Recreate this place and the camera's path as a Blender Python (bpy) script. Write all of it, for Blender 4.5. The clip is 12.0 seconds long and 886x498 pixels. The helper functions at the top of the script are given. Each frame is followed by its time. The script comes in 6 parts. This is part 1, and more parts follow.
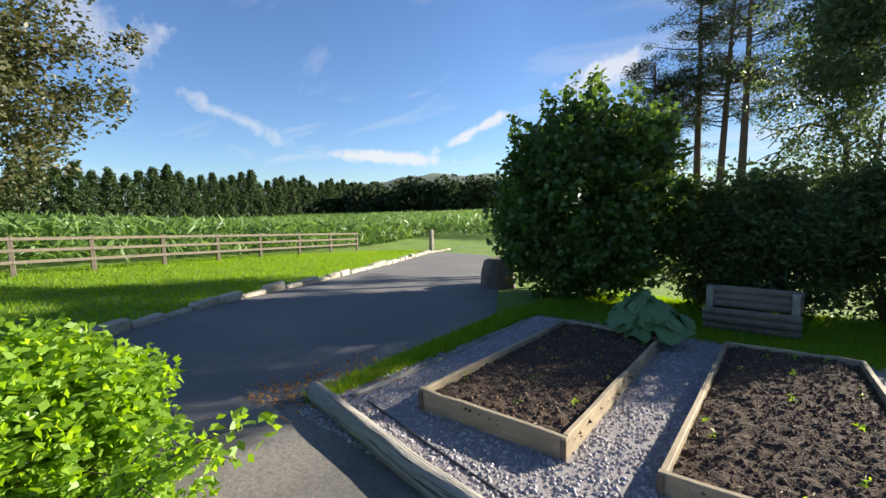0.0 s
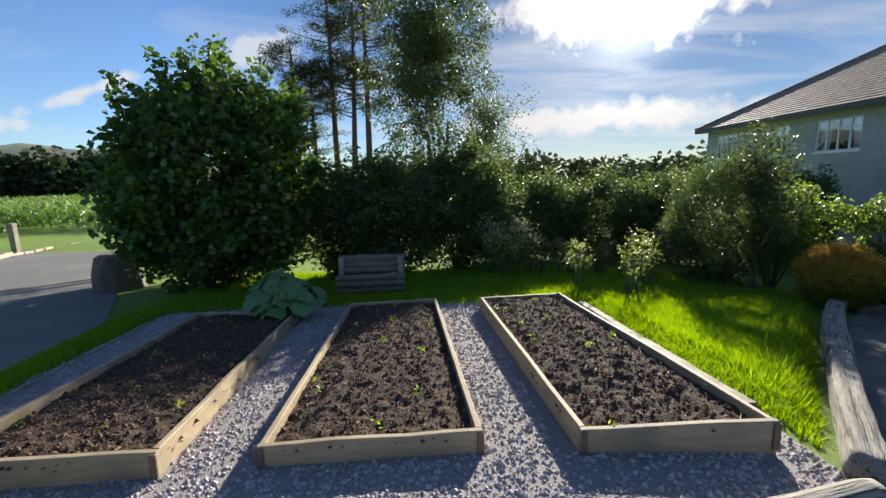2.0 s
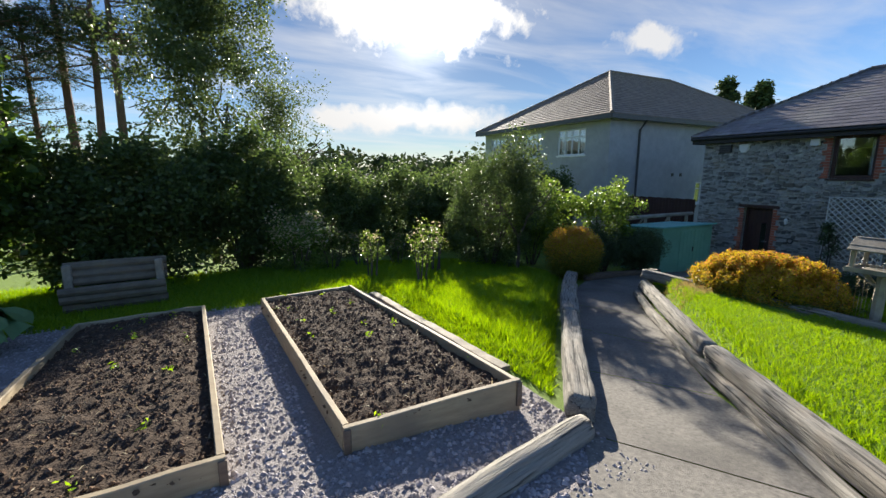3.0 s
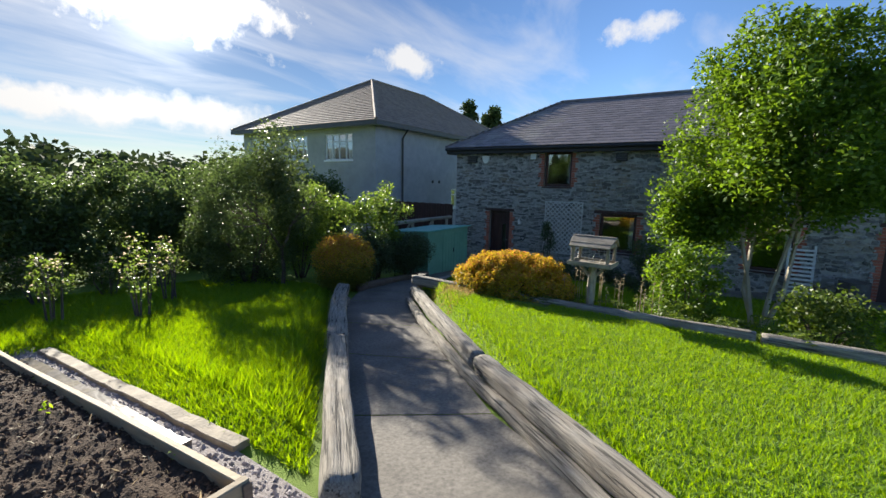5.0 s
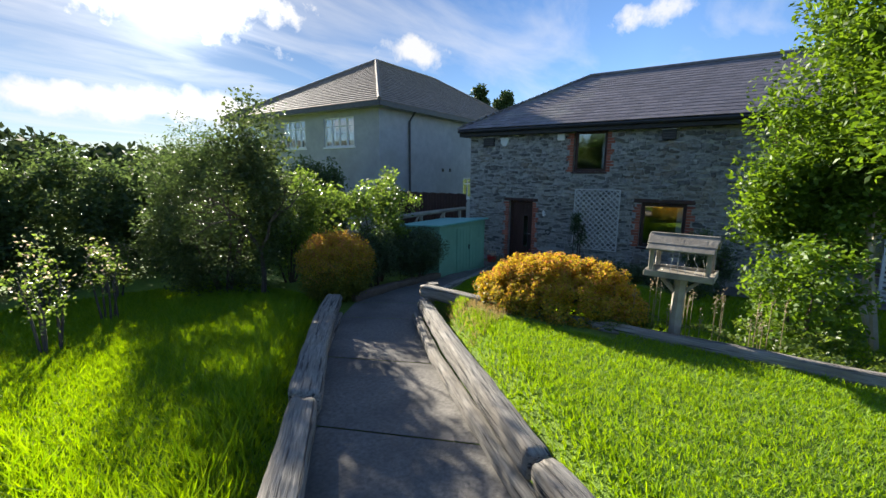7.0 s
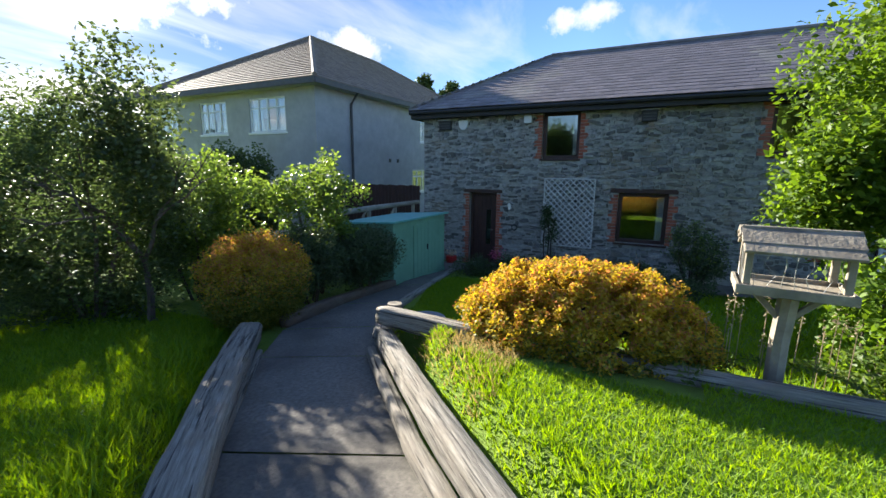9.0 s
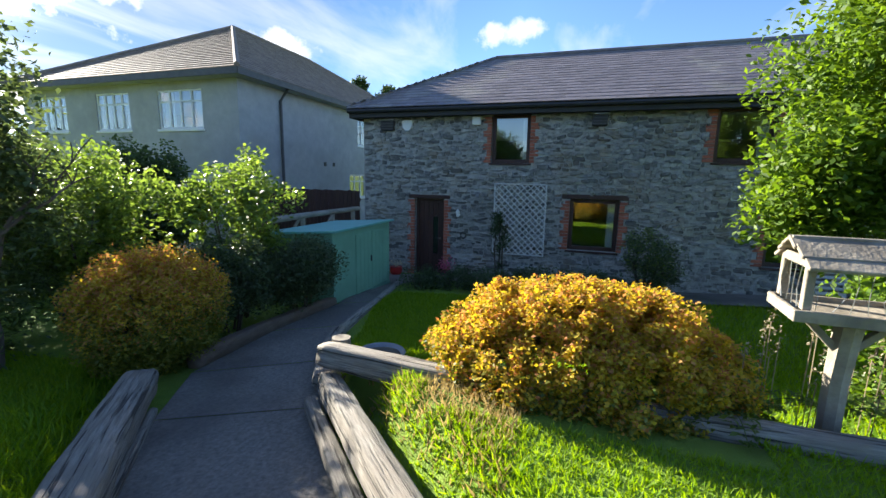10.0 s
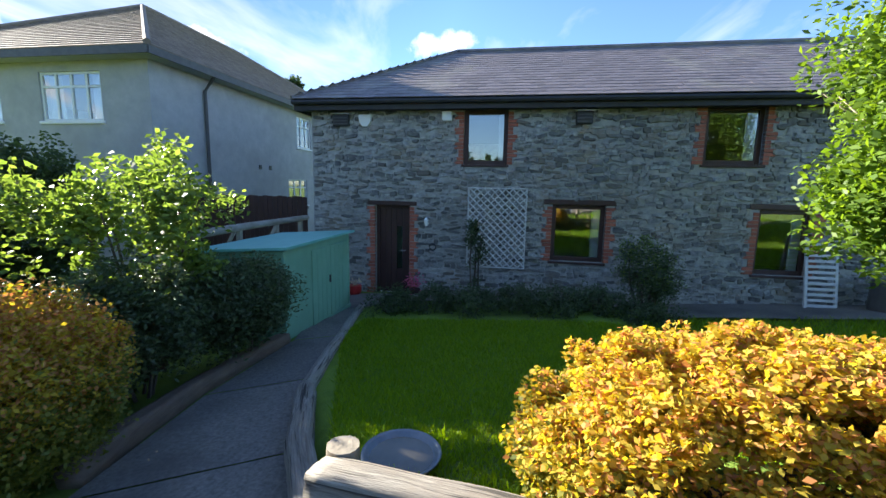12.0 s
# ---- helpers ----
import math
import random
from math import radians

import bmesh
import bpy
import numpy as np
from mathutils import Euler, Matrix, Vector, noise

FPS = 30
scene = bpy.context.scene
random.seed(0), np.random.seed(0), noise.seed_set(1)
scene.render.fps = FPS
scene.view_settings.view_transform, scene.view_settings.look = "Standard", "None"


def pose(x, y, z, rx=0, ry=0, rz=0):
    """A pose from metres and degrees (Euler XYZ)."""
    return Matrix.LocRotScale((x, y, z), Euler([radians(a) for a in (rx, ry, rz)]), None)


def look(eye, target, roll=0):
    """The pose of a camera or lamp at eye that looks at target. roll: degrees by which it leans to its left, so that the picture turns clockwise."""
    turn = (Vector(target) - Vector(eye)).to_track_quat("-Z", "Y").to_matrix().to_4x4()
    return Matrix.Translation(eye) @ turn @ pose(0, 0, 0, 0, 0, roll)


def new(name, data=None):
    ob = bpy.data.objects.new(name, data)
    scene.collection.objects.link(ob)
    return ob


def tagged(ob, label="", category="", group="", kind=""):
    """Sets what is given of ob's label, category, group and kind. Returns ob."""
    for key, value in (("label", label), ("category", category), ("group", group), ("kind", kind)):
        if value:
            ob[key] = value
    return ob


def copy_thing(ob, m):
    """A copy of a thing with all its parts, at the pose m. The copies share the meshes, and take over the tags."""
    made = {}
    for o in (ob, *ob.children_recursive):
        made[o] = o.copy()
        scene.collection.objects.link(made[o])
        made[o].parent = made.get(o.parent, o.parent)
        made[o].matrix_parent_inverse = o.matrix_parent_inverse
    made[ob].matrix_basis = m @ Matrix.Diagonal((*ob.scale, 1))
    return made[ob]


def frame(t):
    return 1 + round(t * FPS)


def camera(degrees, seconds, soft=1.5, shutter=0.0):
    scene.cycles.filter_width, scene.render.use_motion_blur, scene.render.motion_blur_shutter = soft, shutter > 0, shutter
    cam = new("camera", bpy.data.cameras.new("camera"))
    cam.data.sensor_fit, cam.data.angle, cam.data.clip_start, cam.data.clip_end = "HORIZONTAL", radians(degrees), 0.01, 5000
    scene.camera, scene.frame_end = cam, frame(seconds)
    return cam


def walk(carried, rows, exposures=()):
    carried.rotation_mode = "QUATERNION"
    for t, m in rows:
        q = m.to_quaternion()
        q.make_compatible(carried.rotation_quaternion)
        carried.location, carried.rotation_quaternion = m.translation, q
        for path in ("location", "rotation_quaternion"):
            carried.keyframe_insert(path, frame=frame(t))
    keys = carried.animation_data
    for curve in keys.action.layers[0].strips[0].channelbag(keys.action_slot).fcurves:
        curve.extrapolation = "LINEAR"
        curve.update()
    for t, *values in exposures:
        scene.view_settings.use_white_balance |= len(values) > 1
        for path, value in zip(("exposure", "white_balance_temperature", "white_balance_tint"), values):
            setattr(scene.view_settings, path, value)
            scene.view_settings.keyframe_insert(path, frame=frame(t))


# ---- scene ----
cam = camera(92.9, 12.0)
PATH = [
    (0, (0.998, 0.772, 1.846), (-0.312, 2.268, 1.635), -1.4),
    (0.5, (1.029, 0.801, 1.837), (-0.061, 2.461, 1.6), -1.3),
    (1, (1.118, 0.845, 1.815), (0.357, 2.675, 1.55), -1.7),
    (1.5, (1.245, 0.919, 1.813), (0.864, 2.859, 1.516), -1.5),
    (2, (1.466, 1.039, 1.79), (1.528, 3.011, 1.463), -1.2),
    (2.5, (1.659, 1.108, 1.743), (2.146, 3.018, 1.4), -0.6),
    (3, (1.876, 1.196, 1.679), (2.78, 2.945, 1.325), 0.1),
    (3.5, (2.122, 1.364, 1.623), (3.338, 2.912, 1.274), 0.7),
    (3.7, (2.233, 1.412, 1.616), (3.56, 2.869, 1.272), 1.1),
    (5.3, (2.783, 1.802, 1.631), (4.457, 2.85, 1.314), 1.1),
    (5.5, (2.931, 1.893, 1.628), (4.608, 2.935, 1.308), 1.1),
    (6, (3.318, 2.194, 1.57), (4.986, 3.247, 1.238), 0.9),
    (6.5, (3.654, 2.444, 1.564), (5.299, 3.528, 1.22), 0.5),
    (7, (4.032, 2.742, 1.49), (5.66, 3.849, 1.136), 0.5),
    (8.8, (5.202, 3.752, 1.284), (6.934, 4.68, 0.91), 0.2),
    (9, (5.337, 3.863, 1.27), (7.095, 4.743, 0.902), 0.5),
    (9.5, (5.688, 4.1, 1.236), (7.508, 4.851, 0.883), 0.8),
    (10, (6.001, 4.395, 1.196), (7.878, 5.001, 0.864), 1.1),
    (10.5, (6.26, 4.626, 1.174), (8.172, 5.122, 0.86), 1.2),
    (11, (6.581, 4.869, 1.157), (8.517, 5.273, 0.856), 1.2),
    (11.5, (6.817, 5.14, 1.119), (8.766, 5.486, 0.832), 1.1),
    (12, (7.095, 5.389, 1.094), (9.048, 5.709, 0.804), 1.1),
]
walk(cam, [(t, look(eye, target, roll)) for t, eye, target, roll in PATH],
     exposures=[(0, 1.5), (1.5, 1.3), (3, 1.4), (6, 1.55), (7, 1.65), (9, 2.0), (10.5, 2.2), (12, 2.4)])

# ---- daylight: low evening sun behind thin cloud ----
SUN = Vector((0.400, 0.860, 0.318)).normalized()
world = bpy.data.worlds.new("sky")
scene.world = world
world.use_nodes = True
wn, wl = world.node_tree.nodes, world.node_tree.links
wn.clear()


def wnode(kind, **kw):
    n = wn.new(kind)
    for k, v in kw.items():
        if k == "op":
            n.operation = v
    return n


w_out = wn.new("ShaderNodeOutputWorld")
w_bg = wn.new("ShaderNodeBackground")
w_bg.inputs[1].default_value = 0.10
w_sky = wn.new("ShaderNodeTexSky")
w_sky.sky_type = "NISHITA"
w_sky.sun_disc = False
w_sky.sun_elevation = radians(18.5)
w_sky.sun_rotation = radians(25.0)
w_sky.air_density, w_sky.dust_density, w_sky.ozone_density = 1.0, 0.08, 1.6
w_tc = wn.new("ShaderNodeTexCoord")
# clouds on a plane high above: direction divided by its height
w_sep = wn.new("ShaderNodeSeparateXYZ")
wl.new(w_tc.outputs["Generated"], w_sep.inputs[0])
w_h = wnode("ShaderNodeMath", op="MAXIMUM")
wl.new(w_sep.outputs[2], w_h.inputs[0])
w_h.inputs[1].default_value = 0.02
w_h2 = wnode("ShaderNodeMath", op="ADD")
wl.new(w_h.outputs[0], w_h2.inputs[0])
w_h2.inputs[1].default_value = 0.12
w_div = wnode("ShaderNodeVectorMath", op="DIVIDE")
wl.new(w_tc.outputs["Generated"], w_div.inputs[0])
w_cmb = wn.new("ShaderNodeCombineXYZ")
for k in range(3):
    wl.new(w_h2.outputs[0], w_cmb.inputs[k])
wl.new(w_cmb.outputs[0], w_div.inputs[1])
w_map = wn.new("ShaderNodeMapping")
w_map.inputs["Rotation"].default_value = (0, 0, radians(35))
w_map.inputs["Scale"].default_value = (0.8, 1.9, 0.001)
w_map.inputs["Location"].default_value = (3.1, 1.7, 0)
wl.new(w_div.outputs[0], w_map.inputs[0])
w_n = wn.new("ShaderNodeTexNoise")
w_n.inputs["Scale"].default_value = 1.0
w_n.inputs["Detail"].default_value = 8
w_n.inputs["Roughness"].default_value = 0.55
w_n.inputs["Distortion"].default_value = 0.6
wl.new(w_map.outputs[0], w_n.inputs[0])
w_dot = wnode("ShaderNodeVectorMath", op="DOT_PRODUCT")
wl.new(w_tc.outputs["Generated"], w_dot.inputs[0])
w_dot.inputs[1].default_value = SUN
# more cloud on the sun's side of the sky
w_side = wn.new("ShaderNodeMapRange")
w_side.inputs[1].default_value, w_side.inputs[2].default_value = 0.55, 1.0
w_side.inputs[3].default_value, w_side.inputs[4].default_value = 0.0, 0.17
wl.new(w_dot.outputs["Value"], w_side.inputs[0])
w_cov = wnode("ShaderNodeMath", op="ADD")
wl.new(w_n.outputs[0], w_cov.inputs[0])
wl.new(w_side.outputs[0], w_cov.inputs[1])
w_ramp = wn.new("ShaderNodeMapRange")
w_ramp.inputs[1].default_value, w_ramp.inputs[2].default_value = 0.55, 0.84
w_ramp.inputs[3].default_value, w_ramp.inputs[4].default_value = 0.0, 0.5
wl.new(w_cov.outputs[0], w_ramp.inputs[0])
# the aureole of the veiled sun
w_max = wnode("ShaderNodeMath", op="MAXIMUM")
wl.new(w_dot.outputs["Value"], w_max.inputs[0])
w_pow = wnode("ShaderNodeMath", op="POWER")
wl.new(w_max.outputs[0], w_pow.inputs[0])
w_pow.inputs[1].default_value = 90
w_pm = wnode("ShaderNodeMath", op="MULTIPLY")
wl.new(w_pow.outputs[0], w_pm.inputs[0])
w_pm.inputs[1].default_value = 4.0
w_cb = wnode("ShaderNodeMath", op="ADD")
wl.new(w_pm.outputs[0], w_cb.inputs[0])
w_cb.inputs[1].default_value = 3.4
w_cc = wn.new("ShaderNodeCombineXYZ")
for k, g in enumerate((1.0, 0.985, 0.97)):
    m_ = wnode("ShaderNodeMath", op="MULTIPLY")
    wl.new(w_cb.outputs[0], m_.inputs[0])
    m_.inputs[1].default_value = g
    wl.new(m_.outputs[0], w_cc.inputs[k])
w_tint = wn.new("ShaderNodeMix")
w_tint.data_type, w_tint.blend_type = "RGBA", "MULTIPLY"
w_tint.inputs[0].default_value = 1.0
wl.new(w_sky.outputs[0], w_tint.inputs[6])
w_tint.inputs[7].default_value = (0.41, 0.51, 0.68, 1)
# single clouds: (bearing, height, half width, half height) in degrees, tilt, raggedness, density
w_fine = wn.new("ShaderNodeTexNoise")
w_fine.inputs["Scale"].default_value = 16.0
w_fine.inputs["Detail"].default_value = 7
w_fine.inputs["Roughness"].default_value = 0.6
wl.new(w_tc.outputs["Generated"], w_fine.inputs[0])
CLOUDS = ((38.0, 15.0, 3.6, 2.0, 0, 1.7, 0.9), (9.2, 17.8, 4.2, 1.5, 8, 2.0, 0.8), (68.0, 6.9, 23.0, 2.3, 0, 1.3, 1.0),
          (58.0, 18.0, 7.5, 4.2, 20, 2.0, 1.0), (74.0, 19.5, 8.0, 4.5, -10, 2.0, 1.0), (138.0, 6.3, 9.0, 0.9, -4, 1.8, 0.75),
          (126.5, 9.6, 7.0, 0.8, 26, 1.8, 0.75), (110.0, 15.2, 7.0, 2.0, 12, 2.0, 0.7), (169.0, 18.5, 6.0, 3.2, -35, 2.2, 0.4),
          (157.0, 11.0, 7.0, 1.0, -25, 2.0, 0.4))
w_cloud = w_ramp.outputs[0]
for az_, el_, wd_, ht_, tl_, rag_, den_ in CLOUDS:
    a_, e_, t_ = radians(az_), radians(el_), radians(tl_)
    mid_ = Vector((math.cos(e_) * math.cos(a_), math.cos(e_) * math.sin(a_), math.sin(e_)))
    right_ = mid_.cross(Vector((0, 0, 1))).normalized()
    up_ = right_.cross(mid_)
    sub_ = wnode("ShaderNodeVectorMath", op="SUBTRACT")
    wl.new(w_tc.outputs["Generated"], sub_.inputs[0])
    sub_.inputs[1].default_value = mid_
    xyz_ = wn.new("ShaderNodeCombineXYZ")
    for k, (axis_, size_) in enumerate(((right_ * math.cos(t_) + up_ * math.sin(t_), wd_), (up_ * math.cos(t_) - right_ * math.sin(t_), ht_))):
        dt_ = wnode("ShaderNodeVectorMath", op="DOT_PRODUCT")
        wl.new(sub_.outputs[0], dt_.inputs[0])
        dt_.inputs[1].default_value = axis_ / radians(size_)
        wl.new(dt_.outputs["Value"], xyz_.inputs[k])
    # keep the cloud to its own side of the sky
    far_ = wnode("ShaderNodeVectorMath", op="DOT_PRODUCT")
    wl.new(sub_.outputs[0], far_.inputs[0])
    far_.inputs[1].default_value = mid_ * 2.0
    wl.new(far_.outputs["Value"], xyz_.inputs[2])
    len_ = wnode("ShaderNodeVectorMath", op="LENGTH")
    wl.new(xyz_.outputs[0], len_.inputs[0])
    rg_ = wnode("ShaderNodeMath", op="MULTIPLY_ADD")
    wl.new(w_fine.outputs[0], rg_.inputs[0])
    rg_.inputs[1].default_value, rg_.inputs[2].default_value = -rag_ * 1.6, rag_ * 0.8
    sm_ = wnode("ShaderNodeMath", op="ADD")
    wl.new(len_.outputs["Value"], sm_.inputs[0])
    wl.new(rg_.outputs[0], sm_.inputs[1])
    rm_ = wn.new("ShaderNodeMapRange")
    rm_.inputs[1].default_value, rm_.inputs[2].default_value = 1.0, 0.35
    rm_.inputs[3].default_value, rm_.inputs[4].default_value = 0.0, den_
    wl.new(sm_.outputs[0], rm_.inputs[0])
    mxn_ = wnode("ShaderNodeMath", op="MAXIMUM")
    wl.new(w_cloud, mxn_.inputs[0])
    wl.new(rm_.outputs[0], mxn_.inputs[1])
    w_cloud = mxn_.outputs[0]
w_mix = wn.new("ShaderNodeMix")
w_mix.data_type = "RGBA"
wl.new(w_cloud, w_mix.inputs[0])
# thin high veil that dims the clear sky round the sun
w_veil = wn.new("ShaderNodeMapRange")
w_veil.inputs[1].default_value, w_veil.inputs[2].default_value = 0.60, 1.0
w_veil.inputs[3].default_value, w_veil.inputs[4].default_value = 1.0, 0.42
wl.new(w_dot.outputs["Value"], w_veil.inputs[0])
w_dim = wnode("ShaderNodeVectorMath", op="SCALE")
wl.new(w_tint.outputs[2], w_dim.inputs[0])
wl.new(w_veil.outputs[0], w_dim.inputs[3])
wl.new(w_dim.outputs[0], w_mix.inputs[6])
wl.new(w_cc.outputs[0], w_mix.inputs[7])
w_glow = wnode("ShaderNodeVectorMath", op="SCALE")
w_glow.inputs[0].default_value = (1.0, 0.97, 0.9)
w_pow2 = wnode("ShaderNodeMath", op="POWER")
wl.new(w_max.outputs[0], w_pow2.inputs[0])
w_pow2.inputs[1].default_value = 420
w_pm2 = wnode("ShaderNodeMath", op="MULTIPLY")
wl.new(w_pow2.outputs[0], w_pm2.inputs[0])
w_pm2.inputs[1].default_value = 5.0
wl.new(w_pm2.outputs[0], w_glow.inputs[3])
w_add = wnode("ShaderNodeVectorMath", op="ADD")
wl.new(w_mix.outputs[2], w_add.inputs[0])
wl.new(w_glow.outputs[0], w_add.inputs[1])
wl.new(w_add.outputs[0], w_bg.inputs[0])
wl.new(w_bg.outputs[0], w_out.inputs[0])

sun = new("sun", bpy.data.lights.new("sun", "SUN"))
sun.data.energy, sun.data.angle, sun.data.color = 5.0, radians(0.6), (1.0, 0.93, 0.80)
sun.matrix_world = look((20, 45, 20), Vector((20, 45, 20)) - SUN)


# ---- materials ----
def material(name, a, b, scale=8.0, rough=0.8, bump=0.3, bump_scale=60.0, metal=0.0, stain=None, stain_scale=0.9,
             island=0.0, per_object=0.0, stretch=None, spec=0.5, dist=0.01):
    m = bpy.data.materials.new(name)
    m.use_nodes = True
    nt = m.node_tree
    N, L = nt.nodes, nt.links
    bsdf = N["Principled BSDF"]
    bsdf.inputs["Roughness"].default_value = rough
    bsdf.inputs["Metallic"].default_value = metal
    bsdf.inputs["Specular IOR Level"].default_value = spec
    tc = N.new("ShaderNodeTexCoord")
    mp = N.new("ShaderNodeMapping")
    if stretch:
        mp.inputs["Scale"].default_value = stretch
    L.new(tc.outputs["Object"], mp.inputs[0])
    n1 = N.new("ShaderNodeTexNoise")
    n1.inputs["Scale"].default_value = scale
    n1.inputs["Detail"].default_value = 6
    n1.inputs["Roughness"].default_value = 0.65
    L.new(mp.outputs[0], n1.inputs[0])
    r1 = N.new("ShaderNodeMapRange")
    r1.inputs[1].default_value, r1.inputs[2].default_value = 0.3, 0.7
    L.new(n1.outputs[0], r1.inputs[0])
    mx = N.new("ShaderNodeMix")
    mx.data_type = "RGBA"
    mx.inputs[6].default_value, mx.inputs[7].default_value = (*a, 1), (*b, 1)
    L.new(r1.outputs[0], mx.inputs[0])
    col = mx.outputs[2]
    if stain:
        n2 = N.new("ShaderNodeTexNoise")
        n2.inputs["Scale"].default_value = stain_scale
        n2.inputs["Detail"].default_value = 4
        L.new(tc.outputs["Object"], n2.inputs[0])
        r2 = N.new("ShaderNodeMapRange")
        r2.inputs[1].default_value, r2.inputs[2].default_value = 0.48, 0.72
        r2.inputs[4].default_value = 0.8
        L.new(n2.outputs[0], r2.inputs[0])
        m2 = N.new("ShaderNodeMix")
        m2.data_type = "RGBA"
        L.new(r2.outputs[0], m2.inputs[0])
        L.new(col, m2.inputs[6])
        m2.inputs[7].default_value = (*stain, 1)
        col = m2.outputs[2]
    for amount, kind in ((island, "i"), (per_object, "o")):
        if amount:
            if kind == "i":
                src = N.new("ShaderNodeNewGeometry").outputs["Random Per Island"]
            else:
                src = N.new("ShaderNodeObjectInfo").outputs["Random"]
            rr = N.new("ShaderNodeMapRange")
            rr.inputs[3].default_value, rr.inputs[4].default_value = 1 - amount, 1 + amount
            L.new(src, rr.inputs[0])
            hv = N.new("ShaderNodeHueSaturation")
            L.new(rr.outputs[0], hv.inputs["Value"])
            L.new(col, hv.inputs["Color"])
            col = hv.outputs[0]
    L.new(col, bsdf.inputs["Base Color"])
    if bump:
        n3 = N.new("ShaderNodeTexNoise")
        n3.inputs["Scale"].default_value = bump_scale
        n3.inputs["Detail"].default_value = 5
        L.new(mp.outputs[0], n3.inputs[0])
        bp = N.new("ShaderNodeBump")
        bp.inputs["Strength"].default_value = bump
        bp.inputs["Distance"].default_value = dist
        L.new(n3.outputs[0], bp.inputs["Height"])
        L.new(bp.outputs[0], bsdf.inputs["Normal"])
    return m


def leaf_material(name, dark, light, rough=0.45, through_light=0.45, spec=0.5):
    """Leaves: varied from leaf to leaf, letting light through."""
    m = bpy.data.materials.new(name)
    m.use_nodes = True
    N, L = m.node_tree.nodes, m.node_tree.links
    bsdf, out = N["Principled BSDF"], N["Material Output"]
    bsdf.inputs["Roughness"].default_value = rough
    bsdf.inputs["Specular IOR Level"].default_value = spec
    geo = N.new("ShaderNodeNewGeometry")
    mx = N.new("ShaderNodeMix")
    mx.data_type = "RGBA"
    mx.inputs[6].default_value, mx.inputs[7].default_value = (*dark, 1), (*light, 1)
    L.new(geo.outputs["Random Per Island"], mx.inputs[0])
    L.new(mx.outputs[2], bsdf.inputs["Base Color"])
    tr = N.new("ShaderNodeBsdfTranslucent")
    hv = N.new("ShaderNodeHueSaturation")
    hv.inputs["Saturation"].default_value, hv.inputs["Value"].default_value = 1.1, 1.7
    hv.inputs["Hue"].default_value = 0.485
    L.new(mx.outputs[2], hv.inputs["Color"])
    L.new(hv.outputs[0], tr.inputs[0])
    ms = N.new("ShaderNodeMixShader")
    ms.inputs[0].default_value = through_light
    L.new(bsdf.outputs[0], ms.inputs[1])
    L.new(tr.outputs[0], ms.inputs[2])
    L.new(ms.outputs[0], out.inputs[0])
    return m


def glass_material(name):
    m = bpy.data.materials.new(name)
    m.use_nodes = True
    b = m.node_tree.nodes["Principled BSDF"]
    b.inputs["Base Color"].default_value = (0.9, 0.95, 0.95, 1)
    b.inputs["Transmission Weight"].default_value = 1.0
    b.inputs["Roughness"].default_value = 0.01
    b.inputs["IOR"].default_value = 2.3
    return m


M_TURF = material("turf", (0.11, 0.19, 0.016), (0.18, 0.28, 0.024), 9.0, 0.95, 0.6, 90, stain=(0.09, 0.13, 0.02), stain_scale=0.5, dist=0.03)
M_GRASS = leaf_material("grass_blades", (0.11, 0.22, 0.018), (0.24, 0.36, 0.03), 0.6, 0.5, 0.3)
M_DRYGRASS = leaf_material("dry_grass", (0.22, 0.17, 0.07), (0.34, 0.28, 0.12), 0.7, 0.4, 0.2)
M_TARMAC = material("tarmac", (0.10, 0.096, 0.094), (0.17, 0.162, 0.153), 60, 0.85, 0.5, 300, stain=(0.20, 0.18, 0.155), stain_scale=0.45)
M_CONCRETE = material("concrete", (0.11, 0.10, 0.088), (0.25, 0.228, 0.195), 34, 0.9, 0.6, 140, stain=(0.075, 0.068, 0.06), stain_scale=1.1, per_object=0.06, dist=0.006)
M_GRAVELBED = material("gravel_bed", (0.20, 0.18, 0.178), (0.34, 0.31, 0.305), 40, 0.95, 0.8, 110, dist=0.02)
M_PEBBLE = material("gravel_stones", (0.27, 0.245, 0.25), (0.42, 0.385, 0.385), 12, 0.9, 0.3, 60, island=0.35)
M_SOIL = material("soil", (0.05, 0.035, 0.026), (0.10, 0.072, 0.053), 22, 1.0, 0.9, 70, dist=0.03, spec=0.2)
M_CLOD = material("soil_clods", (0.075, 0.046, 0.031), (0.18, 0.12, 0.08), 18, 1.0, 0.8, 90, island=0.4, dist=0.01, spec=0.2)
M_BOARD = material("new_timber", (0.29, 0.22, 0.135), (0.44, 0.35, 0.22), 5, 0.75, 0.3, 40, stain=(0.21, 0.17, 0.12), stain_scale=2.0, per_object=0.08, stretch=(1, 1, 6))
M_BOARDDARK = material("damp_timber", (0.11, 0.075, 0.055), (0.19, 0.14, 0.10), 5, 0.8, 0.4, 40, stretch=(1, 1, 6))
M_POLE = material("weathered_pole", (0.22, 0.20, 0.165), (0.36, 0.33, 0.275), 5, 0.85, 0.6, 30, stain=(0.20, 0.19, 0.15), stain_scale=3.0, dist=0.012)
M_SLEEPER = material("weathered_sleeper", (0.17, 0.15, 0.125), (0.42, 0.385, 0.33), 11, 0.9, 1.0, 26, stain=(0.13, 0.11, 0.09), stain_scale=3.5, dist=0.03)
M_WETWOOD = material("wet_wood", (0.14, 0.12, 0.10), (0.26, 0.23, 0.19), 9, 0.22, 0.3, 30, stain=(0.10, 0.09, 0.075), stain_scale=4)
